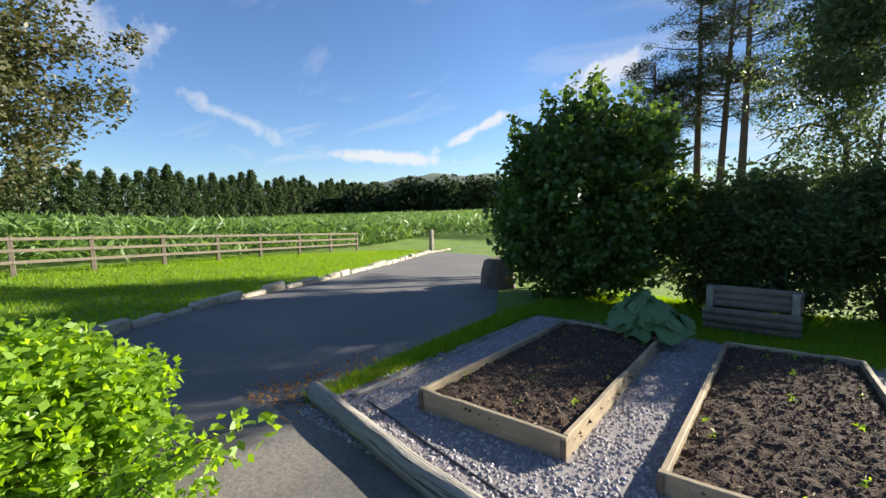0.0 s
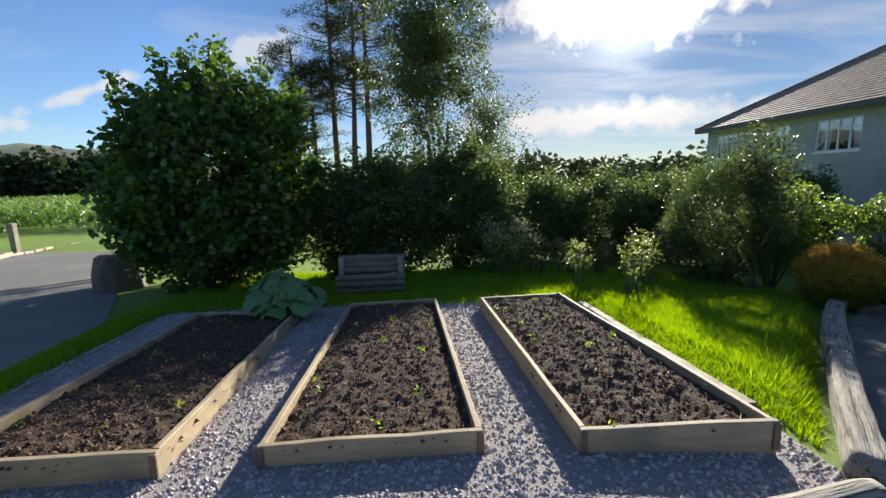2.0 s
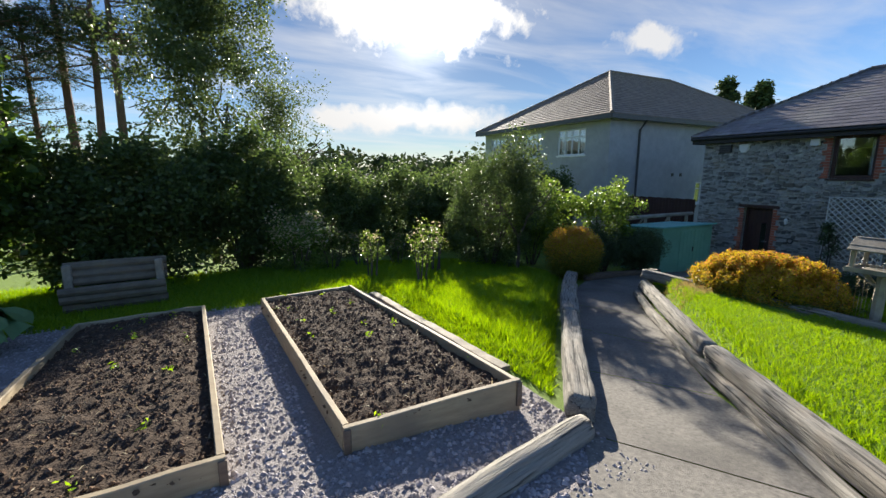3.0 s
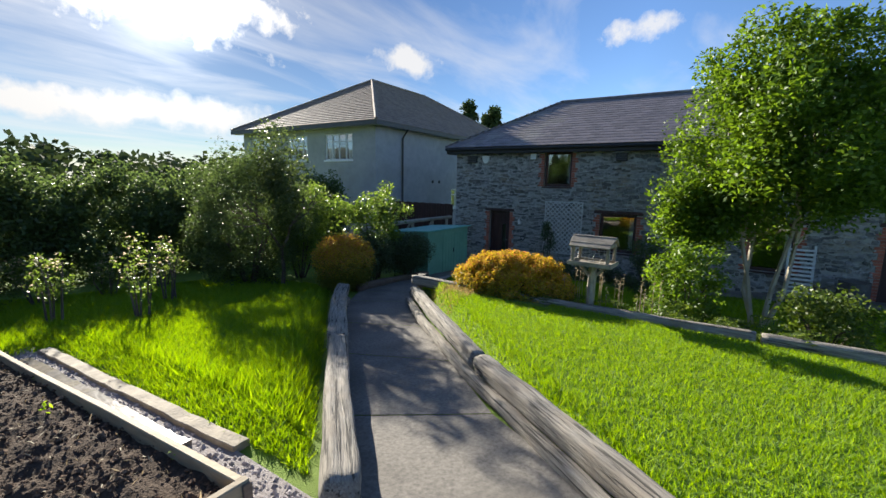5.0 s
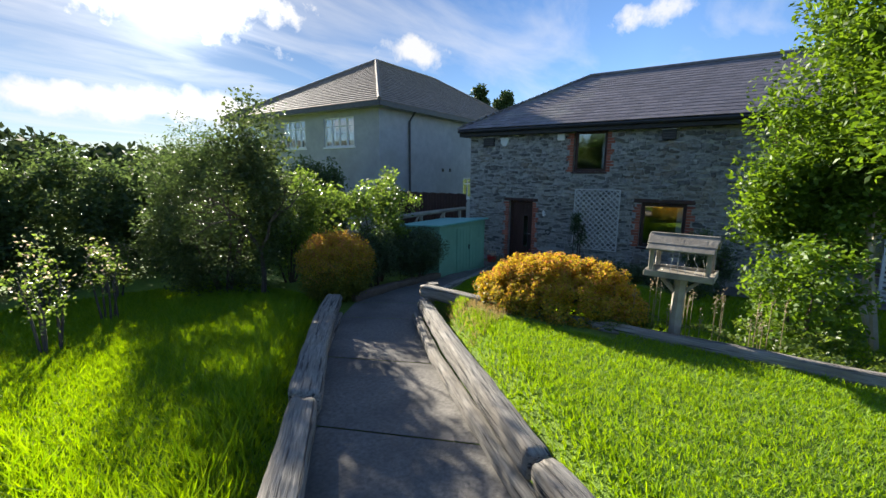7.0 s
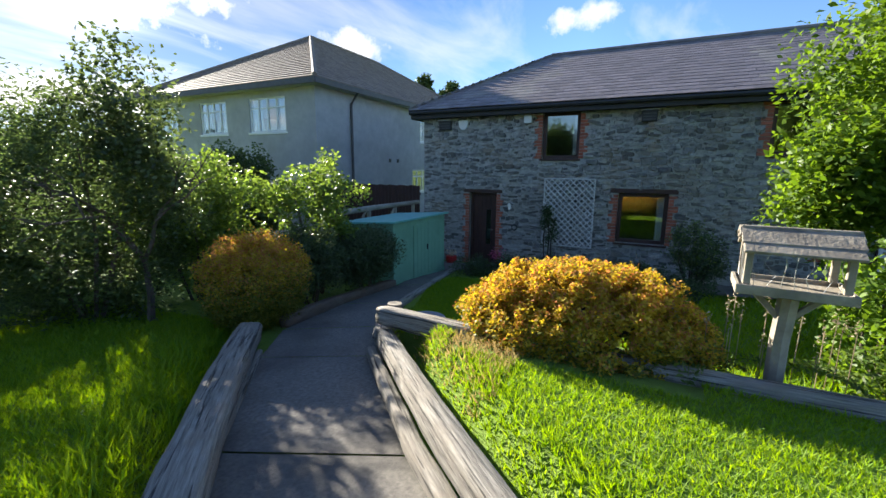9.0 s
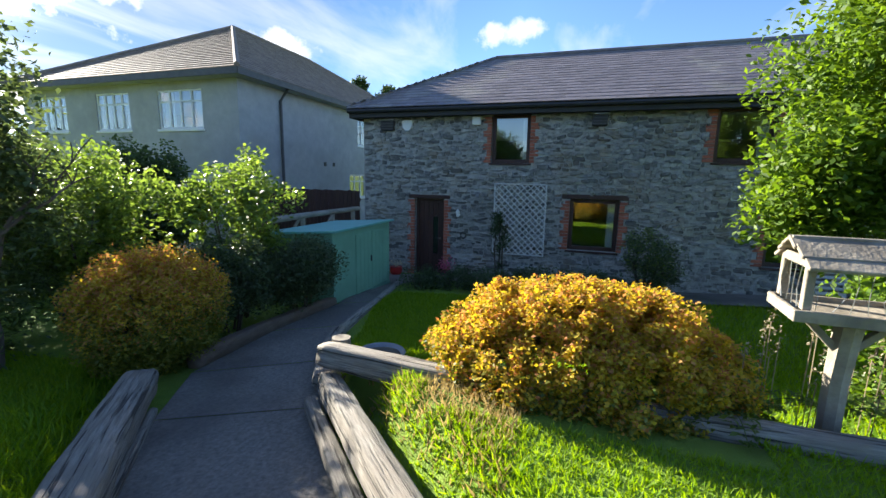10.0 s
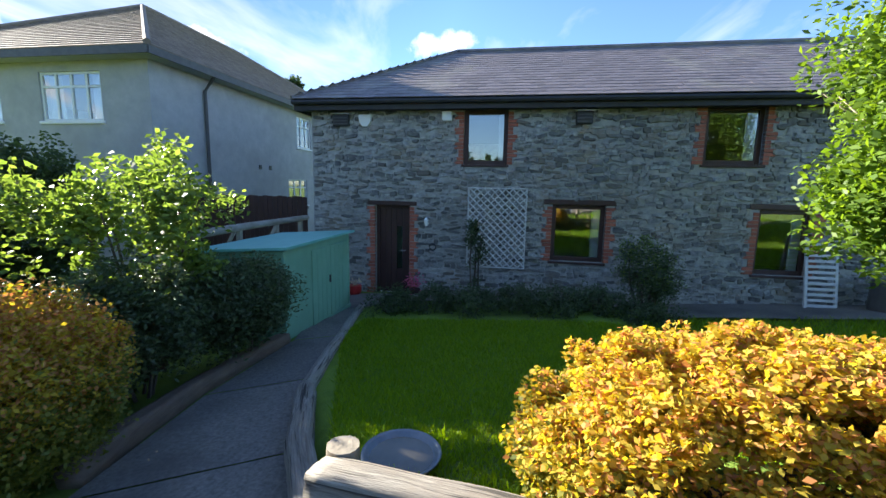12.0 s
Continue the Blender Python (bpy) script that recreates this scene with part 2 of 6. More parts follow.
M_GREYWOOD = material("grey_wood", (0.20, 0.17, 0.13), (0.36, 0.315, 0.245), 7, 0.85, 0.7, 40, stain=(0.16, 0.14, 0.11), stain_scale=5, per_object=0.12, dist=0.008)
M_FENCE = material("fence_timber", (0.11, 0.09, 0.065), (0.19, 0.155, 0.11), 6, 0.85, 0.5, 30)
M_KERB = material("kerb_stone", (0.36, 0.31, 0.23), (0.55, 0.48, 0.37), 9, 0.9, 0.7, 50, stain=(0.16, 0.16, 0.08), stain_scale=3, per_object=0.15, dist=0.02)
M_STONE = material("slate_stone", (0.10, 0.105, 0.11), (0.40, 0.39, 0.36), 9, 0.9, 0.9, 40, stain=(0.26, 0.21, 0.15), stain_scale=1.6, per_object=0.55, dist=0.02)
M_STONEJ = material("slate_stone_rest", (0.10, 0.105, 0.11), (0.40, 0.39, 0.36), 9, 0.9, 0.9, 40, stain=(0.26, 0.21, 0.15), stain_scale=1.6, island=0.55, dist=0.02)
M_MORTAR = material("mortar", (0.26, 0.255, 0.24), (0.50, 0.485, 0.45), 6, 0.95, 0.9, 70, dist=0.02)
M_BRICK = material("red_brick", (0.30, 0.085, 0.05), (0.45, 0.15, 0.09), 18, 0.85, 0.6, 90, stain=(0.20, 0.13, 0.10), stain_scale=4, per_object=0.25)
M_SLATE = material("roof_slate", (0.13, 0.115, 0.12), (0.23, 0.20, 0.205), 6, 0.6, 0.5, 40, stain=(0.26, 0.24, 0.20), stain_scale=1.2, per_object=0.18)
M_SLATEJ = material("roof_slate_rest", (0.13, 0.115, 0.12), (0.23, 0.20, 0.205), 6, 0.6, 0.5, 40, stain=(0.26, 0.24, 0.20), stain_scale=1.2, island=0.18)
M_TILE = material("brown_tile", (0.20, 0.15, 0.12), (0.30, 0.23, 0.18), 5, 0.8, 0.6, 30, island=0.15)
M_RENDER = material("grey_render", (0.35, 0.35, 0.345), (0.45, 0.447, 0.435), 3, 0.95, 0.5, 160, stain=(0.31, 0.30, 0.28), stain_scale=0.6, dist=0.006)
M_BROWN = material("dark_brown_wood", (0.038, 0.016, 0.013), (0.07, 0.03, 0.024), 8, 0.5, 0.2, 40, stretch=(1, 1, 0.15))


def grained(name, dark, pale, warm):
    """Weathered timber with its grain along the log: streaks, checks and bleached patches."""
    m = bpy.data.materials.new(name)
    m.use_nodes = True
    N, L = m.node_tree.nodes, m.node_tree.links
    bsdf = N["Principled BSDF"]
    bsdf.inputs["Roughness"].default_value = 0.9
    at = N.new("ShaderNodeAttribute")
    at.attribute_name = "grain"

    def noise_at(scale, stretch, detail=5):
        mp = N.new("ShaderNodeMapping")
        mp.inputs["Scale"].default_value = (1, 1, stretch)
        L.new(at.outputs["Vector"], mp.inputs[0])
        n = N.new("ShaderNodeTexNoise")
        n.inputs["Scale"].default_value, n.inputs["Detail"].default_value = scale, detail
        n.inputs["Roughness"].default_value = 0.65
        L.new(mp.outputs[0], n.inputs[0])
        return n.outputs[0]

    def ramp(src, lo, hi):
        r = N.new("ShaderNodeMapRange")
        r.inputs[1].default_value, r.inputs[2].default_value = lo, hi
        L.new(src, r.inputs[0])
        return r.outputs[0]

    def blend(f, a, b):
        x = N.new("ShaderNodeMix")
        x.data_type = "RGBA"
        L.new(f, x.inputs[0])
        for k, c in ((6, a), (7, b)):
            if isinstance(c, tuple):
                x.inputs[k].default_value = (*c, 1)
            else:
                L.new(c, x.inputs[k])
        return x.outputs[2]

    streak = noise_at(75, 0.05)
    check = ramp(noise_at(38, 0.035, 3), 0.36, 0.44)
    col = blend(ramp(streak, 0.35, 0.65), dark, pale)
    col = blend(ramp(noise_at(5, 0.6), 0.45, 0.7), col, warm)
    col = blend(check, tuple(0.35 * c for c in dark), col)
    L.new(col, bsdf.inputs["Base Color"])
    mul = N.new("ShaderNodeMath")
    mul.operation = "MULTIPLY"
    L.new(streak, mul.inputs[0])
    L.new(check, mul.inputs[1])
    bp = N.new("ShaderNodeBump")
    bp.inputs["Strength"].default_value, bp.inputs["Distance"].default_value = 0.9, 0.015
    L.new(mul.outputs[0], bp.inputs["Height"])
    L.new(bp.outputs[0], bsdf.inputs["Normal"])
    return m


M_HEWN = grained("weathered_hewn_timber", (0.15, 0.135, 0.115), (0.38, 0.35, 0.30), (0.24, 0.205, 0.165))
M_ROUND = grained("weathered_round_timber", (0.23, 0.21, 0.18), (0.38, 0.35, 0.30), (0.30, 0.28, 0.23))
M_FASCIA = material("black_fascia", (0.02, 0.019, 0.02), (0.04, 0.037, 0.037), 5, 0.6, 0.2, 30)
M_WHITE = material("white_paint", (0.74, 0.74, 0.72), (0.82, 0.82, 0.80), 6, 0.5, 0.1, 50)
M_GLASS = glass_material("window_glass")
M_SHED = material("green_metal", (0.17, 0.36, 0.25), (0.21, 0.42, 0.30), 4, 0.55, 0.15, 20, stain=(0.15, 0.30, 0.20), stain_scale=1.5)
M_SHEDROOF = material("turquoise_roof", (0.13, 0.42, 0.38), (0.19, 0.50, 0.45), 4, 0.45, 0.15, 20)
M_TRELLIS = material("trellis_paint", (0.52, 0.52, 0.50), (0.66, 0.66, 0.63), 9, 0.7, 0.2, 40)
M_BARK = material("bark", (0.06, 0.045, 0.035), (0.14, 0.11, 0.085), 6, 0.95, 1.0, 22, dist=0.04, stretch=(1, 1, 0.3))
M_PALEBARK = material("pale_bark", (0.34, 0.29, 0.22), (0.50, 0.44, 0.35), 8, 0.85, 0.6, 40, stain=(0.18, 0.16, 0.12), stain_scale=4)
M_PINEBARK = material("pine_bark", (0.10, 0.06, 0.045), (0.20, 0.12, 0.085), 5, 0.95, 1.0, 16, dist=0.05, stretch=(1, 1, 0.3))
M_WIRE = material("wire", (0.35, 0.35, 0.34), (0.5, 0.5, 0.48), 20, 0.4, 0, metal=0.8)
M_PIPE = material("dark_pipe", (0.06, 0.055, 0.055), (0.10, 0.095, 0.09), 6, 0.5, 0.1, 30)
M_RED = material("red_glaze", (0.42, 0.02, 0.02), (0.5, 0.04, 0.03), 6, 0.35, 0.1, 30)
M_BLACK = material("black_plastic", (0.015, 0.015, 0.016), (0.03, 0.03, 0.03), 6, 0.5, 0.1, 30)
M_DISH = material("zinc_dish", (0.16, 0.18, 0.20), (0.26, 0.28, 0.30), 9, 0.4, 0.2, 40, metal=0.5)
M_WATER = material("shallow_water", (0.10, 0.09, 0.07), (0.16, 0.14, 0.11), 4, 0.04, 0.03, 12)
M_HILL = material("hill_fields", (0.03, 0.05, 0.04), (0.055, 0.085, 0.05), 0.02, 1.0, 0, 1, stain=(0.14, 0.18, 0.08), stain_scale=0.012)
L_HAZEL = leaf_material("hazel_leaves", (0.045, 0.085, 0.018), (0.11, 0.19, 0.035), 0.42, 0.4)
L_DARK = leaf_material("dark_hedge_leaves", (0.045, 0.075, 0.026), (0.10, 0.15, 0.045), 0.5, 0.45)
L_BRIGHT = leaf_material("bright_leaves", (0.14, 0.26, 0.024), (0.27, 0.42, 0.05), 0.42, 0.52)
L_APPLE = leaf_material("apple_leaves", (0.08, 0.14, 0.025), (0.17, 0.25, 0.05), 0.45, 0.45)
L_TREE = leaf_material("green_tree_leaves", (0.06, 0.12, 0.015), (0.14, 0.23, 0.03), 0.52, 0.45, 0.35)
L_GOLD = leaf_material("golden_leaves", (0.36, 0.31, 0.04), (0.54, 0.41, 0.065), 0.75, 0.45, 0.15)
L_SPGREEN = leaf_material("spirea_green", (0.10, 0.13, 0.02), (0.24, 0.24, 0.035), 0.5, 0.4)
L_PINKTIP = leaf_material("copper_tips", (0.42, 0.19, 0.07), (0.50, 0.30, 0.10), 0.75, 0.4, 0.15)
L_YEW = leaf_material("dark_shrub_leaves", (0.04, 0.065, 0.028), (0.085, 0.13, 0.05), 0.4, 0.3)
L_PINE = leaf_material("pine_needles", (0.022, 0.038, 0.016), (0.045, 0.065, 0.025), 0.6, 0.2, 0.3)
L_BIRCH = leaf_material("birch_leaves", (0.045, 0.07, 0.025), (0.09, 0.125, 0.04), 0.45, 0.4)
L_CONIFER = leaf_material("conifer_sprays", (0.03, 0.055, 0.02), (0.07, 0.11, 0.035), 0.7, 0.15, 0.2)
L_CORN = leaf_material("maize_leaves", (0.07, 0.14, 0.03), (0.17, 0.27, 0.07), 0.45, 0.35)
L_OAK = leaf_material("oak_leaves", (0.04, 0.055, 0.016), (0.11, 0.10, 0.035), 0.5, 0.35)
L_RHUBARB = leaf_material("rhubarb_leaves", (0.10, 0.21, 0.08), (0.16, 0.28, 0.11), 0.5, 0.3)
L_FERN = leaf_material("fern_fronds", (0.05, 0.095, 0.016), (0.12, 0.17, 0.03), 0.5, 0.45)
L_WOODS = leaf_material("distant_woods", (0.03, 0.048, 0.022), (0.06, 0.085, 0.032), 0.8, 0.15, 0.2)
L_STEM = leaf_material("dry_stems", (0.22, 0.18, 0.10), (0.40, 0.34, 0.22), 0.7, 0.3)
L_PINK = leaf_material("pink_petals", (0.5, 0.08, 0.16), (0.6, 0.16, 0.25), 0.6, 0.3)
L_CREAM = leaf_material("cream_flowers", (0.5, 0.42, 0.28), (0.62, 0.52, 0.36), 0.7, 0.4)


# ---- the lie of the land ----
def smooth(a, b, x):
    t = min(1.0, max(0.0, (x - a) / (b - a)))
    return t * t * (3 - 2 * t)


def lawn_edge(y):
    """x of the timber edge that holds up the upper lawn."""
    return 8.30 + 0.035 * (y - 3.0)


def base_ground(x, y):
    a = 0.04 - 0.068 * (y - 3.4)
    s = (x - 3.2) * 0.77 + (y - 2.1) * 0.64
    b = 0.06 - 0.093 * s
    z = a + (b - a) * smooth(2.5, 5.0, x)
    return min(0.45, max(-1.2, z))


def right_of_path(x, y):
    """Metres to the right of the path's right-hand sleepers."""
    return (x - 4.60) * 0.733 - (y - 1.75) * 0.680


def kerb_line(x):
    """y of the timbers between the path and the lower lawn."""
    return 6.18 + (x - 8.6) * 0.53 if x < 10.4 else 7.13 + (x - 10.4) * 0.24


def ground(x, y):
    z = base_ground(x, y)
    d = right_of_path(x, y)
    if d > 0 and x < lawn_edge(y) + 0.1 and y < 8:
        w = smooth(0.0, 0.25, d) * smooth(0.0, 0.2, lawn_edge(y) + 0.1 - x)
        z += w * max(0.0, 0.07 - 0.028 * (x - 4.6) - z)
    elif x > 8.3 and y < kerb_line(x):
        z += 0.28 * (1 - smooth(8.5, 10.8, x)) * smooth(0.02, 0.2, kerb_line(x) - y) * smooth(2.5, 4.5, y)
        z -= 0.27 * smooth(8.6, 11.2, x) * (1 - smooth(2.6, 4.2, y))
    elif 3.9 < x < 9 and d < -1.6:
        z += 0.08 * smooth(1.6, 1.9, -d) * smooth(3.9, 4.3, x)
    return z


# ---- builders ----
class Mesh:
    """Vertices and faces of one part."""

    def __init__(self):
        self.v, self.f = [], []

    def add(self, verts, faces):
        o = len(self.v)
        self.v += [tuple(p) for p in verts]
        self.f += [tuple(i + o for i in q) for q in faces]
        return self

    def box(self, x0, y0, z0, x1, y1, z1, m=None, bevel=0.0):
        b = min(bevel, 0.45 * min(abs(x1 - x0), abs(y1 - y0), abs(z1 - z0)))
        if b <= 0:
            p = [Vector((x, y, z)) for z in (z0, z1) for y in (y0, y1) for x in (x0, x1)]
            q = [(0, 2, 3, 1), (4, 5, 7, 6), (0, 1, 5, 4), (2, 6, 7, 3), (0, 4, 6, 2), (1, 3, 7, 5)]
        else:
            bm = bmesh.new()
            bmesh.ops.create_cube(bm, size=1, matrix=Matrix.LocRotScale(((x0 + x1) / 2, (y0 + y1) / 2, (z0 + z1) / 2), None, (x1 - x0, y1 - y0, z1 - z0)))
            bmesh.ops.bevel(bm, geom=bm.edges[:], offset=b, segments=1, affect="EDGES")
            bm.verts.index_update()
            p = [v.co.copy() for v in bm.verts]
            q = [tuple(v.index for v in fc.verts) for fc in bm.faces]
            bm.free()
        if m is not None:
            p = [m @ a for a in p]
        return self.add(p, q)

    def tube(self, pts, radii, seg=8, cap=True, wob=0.0, rng=None):
        pts = [Vector(p) for p in pts]
        rings = []
        for i, p in enumerate(pts):
            d = (pts[min(i + 1, len(pts) - 1)] - pts[max(i - 1, 0)]).normalized()
            side = d.cross(Vector((0, 0, 1)) if abs(d.z) < 0.9 else Vector((1, 0, 0))).normalized()
            up = side.cross(d)
            r = radii[i] if isinstance(radii, (list, tuple)) else radii
            ring = []
            for k in range(seg):
                a = 2 * math.pi * k / seg
                rr = r * (1 + (wob * (rng.random() - 0.5) if rng else 0))
                ring.append(p + (side * math.cos(a) + up * math.sin(a)) * rr)
            rings.append(ring)
        faces = []
        for i in range(len(pts) - 1):
            for k in range(seg):
                a, b = i * seg + k, i * seg + (k + 1) % seg
                faces.append((a, a + seg, b + seg, b))
        if cap:
            faces.append(tuple(range(seg)))
            faces.append(tuple(reversed(range((len(pts) - 1) * seg, len(pts) * seg))))
        return self.add([p for r in rings for p in r], faces)

    def data(self, name, mat, shade=False):
        me = bpy.data.meshes.new(name)
        me.from_pydata(self.v, [], self.f)
        me.materials.append(mat)
        if shade:
            me.polygons.foreach_set("use_smooth", [True] * len(me.polygons))
        me.update()
        return me


def part(name, mesh, mat, parent=None, label="", shade=False, kind=""):
    """One mesh object; under a thing (in world space, the thing's own place taken off) or at top level."""
    me = mesh.data(name, mat, shade) if isinstance(mesh, Mesh) else mesh
    ob = new(name, me)
    if parent is not None:
        ob.parent = parent
        root = parent
        while root.parent is not None:
            root = root.parent
        if isinstance(mesh, Mesh) and parent is root:
            ob.matrix_parent_inverse = root.matrix_basis.inverted()
    return tagged(ob, label=label, kind=kind)


def thing(name, at, label, category, group="", kind=""):
    """An empty at the base of a thing."""
    ob = new(name)
    ob.matrix_basis = Matrix.Translation(at)
    return tagged(ob, label=label, category=category, group=group, kind=kind)


def setting(name, mesh, mat, label, category, shade=False):
    return tagged(part(name, mesh, mat, shade=shade), label=label, category=category, kind="structure")


def leaf_mesh(name, mat, centres, size, rng, up=0.35, slim=0.55, spread=0.5, droop=0.0):
    """Many leaves, each a folded diamond, at the given places."""
    n = len(centres)
    c = np.asarray(centres, float)
    d = rng.normal(size=(n, 3))
    d[:, 2] = d[:, 2] * 0.6 - droop
    d /= np.linalg.norm(d, axis=1)[:, None]
    u = rng.normal(size=(n, 3)) + np.array((0, 0, up * 2))
    s = np.cross(d, u)
    s /= np.linalg.norm(s, axis=1)[:, None] + 1e-9
    nn = np.cross(s, d)
    L = size * (1 - spread / 2 + spread * rng.random(n))[:, None]
    base, tip = c - d * L * 0.5, c + d * L * 0.5
    a, b = c - s * L * slim * 0.5 + nn * L * 0.10, c + s * L * slim * 0.5 + nn * L * 0.10
    return quads(name, mat, np.stack([base, a, tip, b], 1).reshape(-1, 3), n)


def quads(name, mat, verts, n, per=4):
    me = bpy.data.meshes.new(name)
    me.vertices.add(len(verts))
    me.vertices.foreach_set("co", np.asarray(verts, np.float32).ravel())
    me.loops.add(n * per)
    me.loops.foreach_set("vertex_index", np.arange(n * per, dtype=np.int32))
    me.polygons.add(n)
    me.polygons.foreach_set("loop_start", np.arange(0, n * per, per, dtype=np.int32))
    me.materials.append(mat)
    me.update(calc_edges=True)
    return me


def clumps(rng, centre, radii, count, size, fill=0.55, flat=1.0):
    """Clump centres and sizes through an ellipsoid, more of them near its skin."""
    out = []
    for _ in range(count):
        d = rng.normal(size=3)
        d /= np.linalg.norm(d)
        r = (fill + (1 - fill) * rng.random()) * (0.92 + 0.16 * rng.random())
        out.append((np.array(centre) + d * np.array(radii) * r, size * (0.6 + 0.8 * rng.random()) * np.array((1, 1, flat))))
    return out


def leaves_in(rng, groups, per, floor=None):
    pts = []
    for c, s in groups:
        d = rng.normal(size=(per, 3))
        d *= (rng.random((per, 1)) ** 0.45 * 0.95) / np.linalg.norm(d, axis=1)[:, None]
        p = c + d * s
        pts.append(p)
    p = np.concatenate(pts)
    if floor is not None:
        p = p[p[:, 2] > floor]
    return p


def shrub(name, label, centre, radii, mat, seed, count=60, per=120, size=0.07, clump=0.35, stems=6, category="shrub", group="",
          bark=None, slim=0.55, fill=0.5, up=0.35, tip=None, tip_share=0.0, tip_label="", low=None):
    """A bush: several stems from the ground and a crown of leaves. centre's z is the crown's middle."""
    rng = np.random.default_rng(seed)
    gz = ground(centre[0], centre[1])
    t = thing(name, (centre[0], centre[1], gz), label, category, group)
    m = Mesh()
    for k in range(stems):
        a = 2 * math.pi * k / stems + rng.random()
        e = Vector((centre[0] + math.cos(a) * radii[0] * 0.6, centre[1] + math.sin(a) * radii[1] * 0.6, centre[2] + radii[2] * 0.5 * rng.random()))
        b = Vector((centre[0] + math.cos(a) * 0.08, centre[1] + math.sin(a) * 0.08, gz - 0.05))
        mid = b.lerp(e, 0.5) + Vector((rng.normal() * 0.05, rng.normal() * 0.05, 0.1))
        r = 0.012 + 0.012 * radii[2]
        m.tube([b, mid, e], [r, r * 0.7, r * 0.3], 5)
    part("woody_base", m, bark or M_BARK, t)
    p = leaves_in(rng, clumps(rng, centre, radii, count, clump, fill), per, gz + 0.02)
    if tip is not None:
        h = (p[:, 2] - centre[2]) / radii[2]
        hit = rng.random(len(p)) < tip_share * np.clip(0.5 + h, 0, 1.5)
        q, p = p[hit], p[~hit]
        ob = part("tip_foliage", leaf_mesh("tip_foliage", tip, q, size, rng, up, slim), tip, t, tip_label, kind="stuff")
        ob.matrix_parent_inverse = t.matrix_basis.inverted()
    if low is not None:
        h = (p[:, 2] - centre[2]) / radii[2] + rng.normal(size=len(p)) * 0.3
        hit = h < 0.12
        ob = part("lower_crown", leaf_mesh("lower_crown", low, p[hit], size, rng, up, slim), low, t, "greener lower leaves")
        ob.matrix_parent_inverse = t.matrix_basis.inverted()
        p = p[~hit]
    ob = part("crown", leaf_mesh("crown", mat, p, size, rng, up, slim), mat, t)
    ob.matrix_parent_inverse = t.matrix_basis.inverted()
    return t


def sheet(left, right, across, lift, zf=base_ground, step=0.4):
    """A strip of surface laid over the land between two lines."""
    def along(line):
        pts = [Vector(p) for p in line]
        d = [0.0]
        for a, b in zip(pts, pts[1:]):
            d.append(d[-1] + (b - a).length)
        return pts, d

    lp, ld = along(left)
    rp, rd = along(right)
    n = max(2, int(max(ld[-1], rd[-1]) / step))

    def at(pts, d, f):
        s = f * d[-1]
        for i in range(len(pts) - 1):
            if s <= d[i + 1] + 1e-9:
                return pts[i].lerp(pts[i + 1], (s - d[i]) / (d[i + 1] - d[i]))
        return pts[-1]

    m = Mesh()
    v, f = [], []
    for i in range(n + 1):
        a, b = at(lp, ld, i / n), at(rp, rd, i / n)
        for k in range(across + 1):
            p = a.lerp(b, k / across)
            v.append((p.x, p.y, zf(p.x, p.y) + lift))
    for i in range(n):
        for k in range(across):
            o = i * (across + 1) + k
            f.append((o, o + 1, o + across + 2, o + across + 1))
    return m.add(v, f)


def blades(name, label, count, region, seed, height=0.06, width=0.007, mat=None, zf=None, lean=0.5, category="grass"):
    """Grass blades over a patch: region gives n places."""
    rng = np.random.default_rng(seed)
    xy, h = region(rng, count)
    n = len(xy)
    zf = zf or ground
    z = np.array([zf(a, b) for a, b in xy])
    hh = height * h * (0.5 + rng.random(n))
    a = rng.random(n) * 2 * np.pi
    w = width * (0.6 + 0.8 * rng.random(n))
    lx, ly = rng.normal(size=n) * hh * lean, rng.normal(size=n) * hh * lean
    base = np.stack([xy[:, 0], xy[:, 1], z - 0.004], 1)
    off = np.stack([np.cos(a) * w, np.sin(a) * w, np.zeros(n)], 1)
    tip = base + np.stack([lx, ly, hh], 1)
    me = quads(name, mat or M_GRASS, np.stack([base - off, base + off, tip], 1).reshape(-1, 3), n, 3)
    return tagged(new(name, me), label=label, category=category, kind="stuff")


def rock(rng, m, c, r, flat=0.6):
    """A small angular stone."""
    d = rng.normal(size=(6, 3)) * 0.12
    ax = np.array([(1, 0, 0), (0, 1, 0), (-1, 0, 0), (0, -1, 0), (0, 0, flat), (0, 0, -flat)]) + d
    a = rng.random() * 6.28
    ca, sa = math.cos(a), math.sin(a)
    p = [(c[0] + (x * ca - y * sa) * r, c[1] + (x * sa + y * ca) * r, c[2] + z * r) for x, y, z in ax]
    m.add(p, [(0, 1, 4), (1, 2, 4), (2, 3, 4), (3, 0, 4), (1, 0, 5), (2, 1, 5), (3, 2, 5), (0, 3, 5)])


# ---- ground ----
def axis(lo, hi, step, far):
    out = [lo - far * (k / 14) ** 2.2 for k in range(14, 0, -1)]
    n = int((hi - lo) / step)
    out += [lo + step * i for i in range(n + 1)]
    return out + [hi + far * (k / 14) ** 2.2 for k in range(1, 15)]


gx, gy = axis(-4, 17, 0.14, 2600), axis(-4, 12, 0.14, 2600)
g = Mesh()
g.v = [(x, y, ground(x, y)) for y in gy for x in gx]
nx = len(gx)
g.f = [(j * nx + i, j * nx + i + 1, (j + 1) * nx + i + 1, (j + 1) * nx + i) for j in range(len(gy) - 1) for i in range(nx - 1)]
setting("ground", g, M_TURF, "green turf falling gently away to far fields", "ground", True)

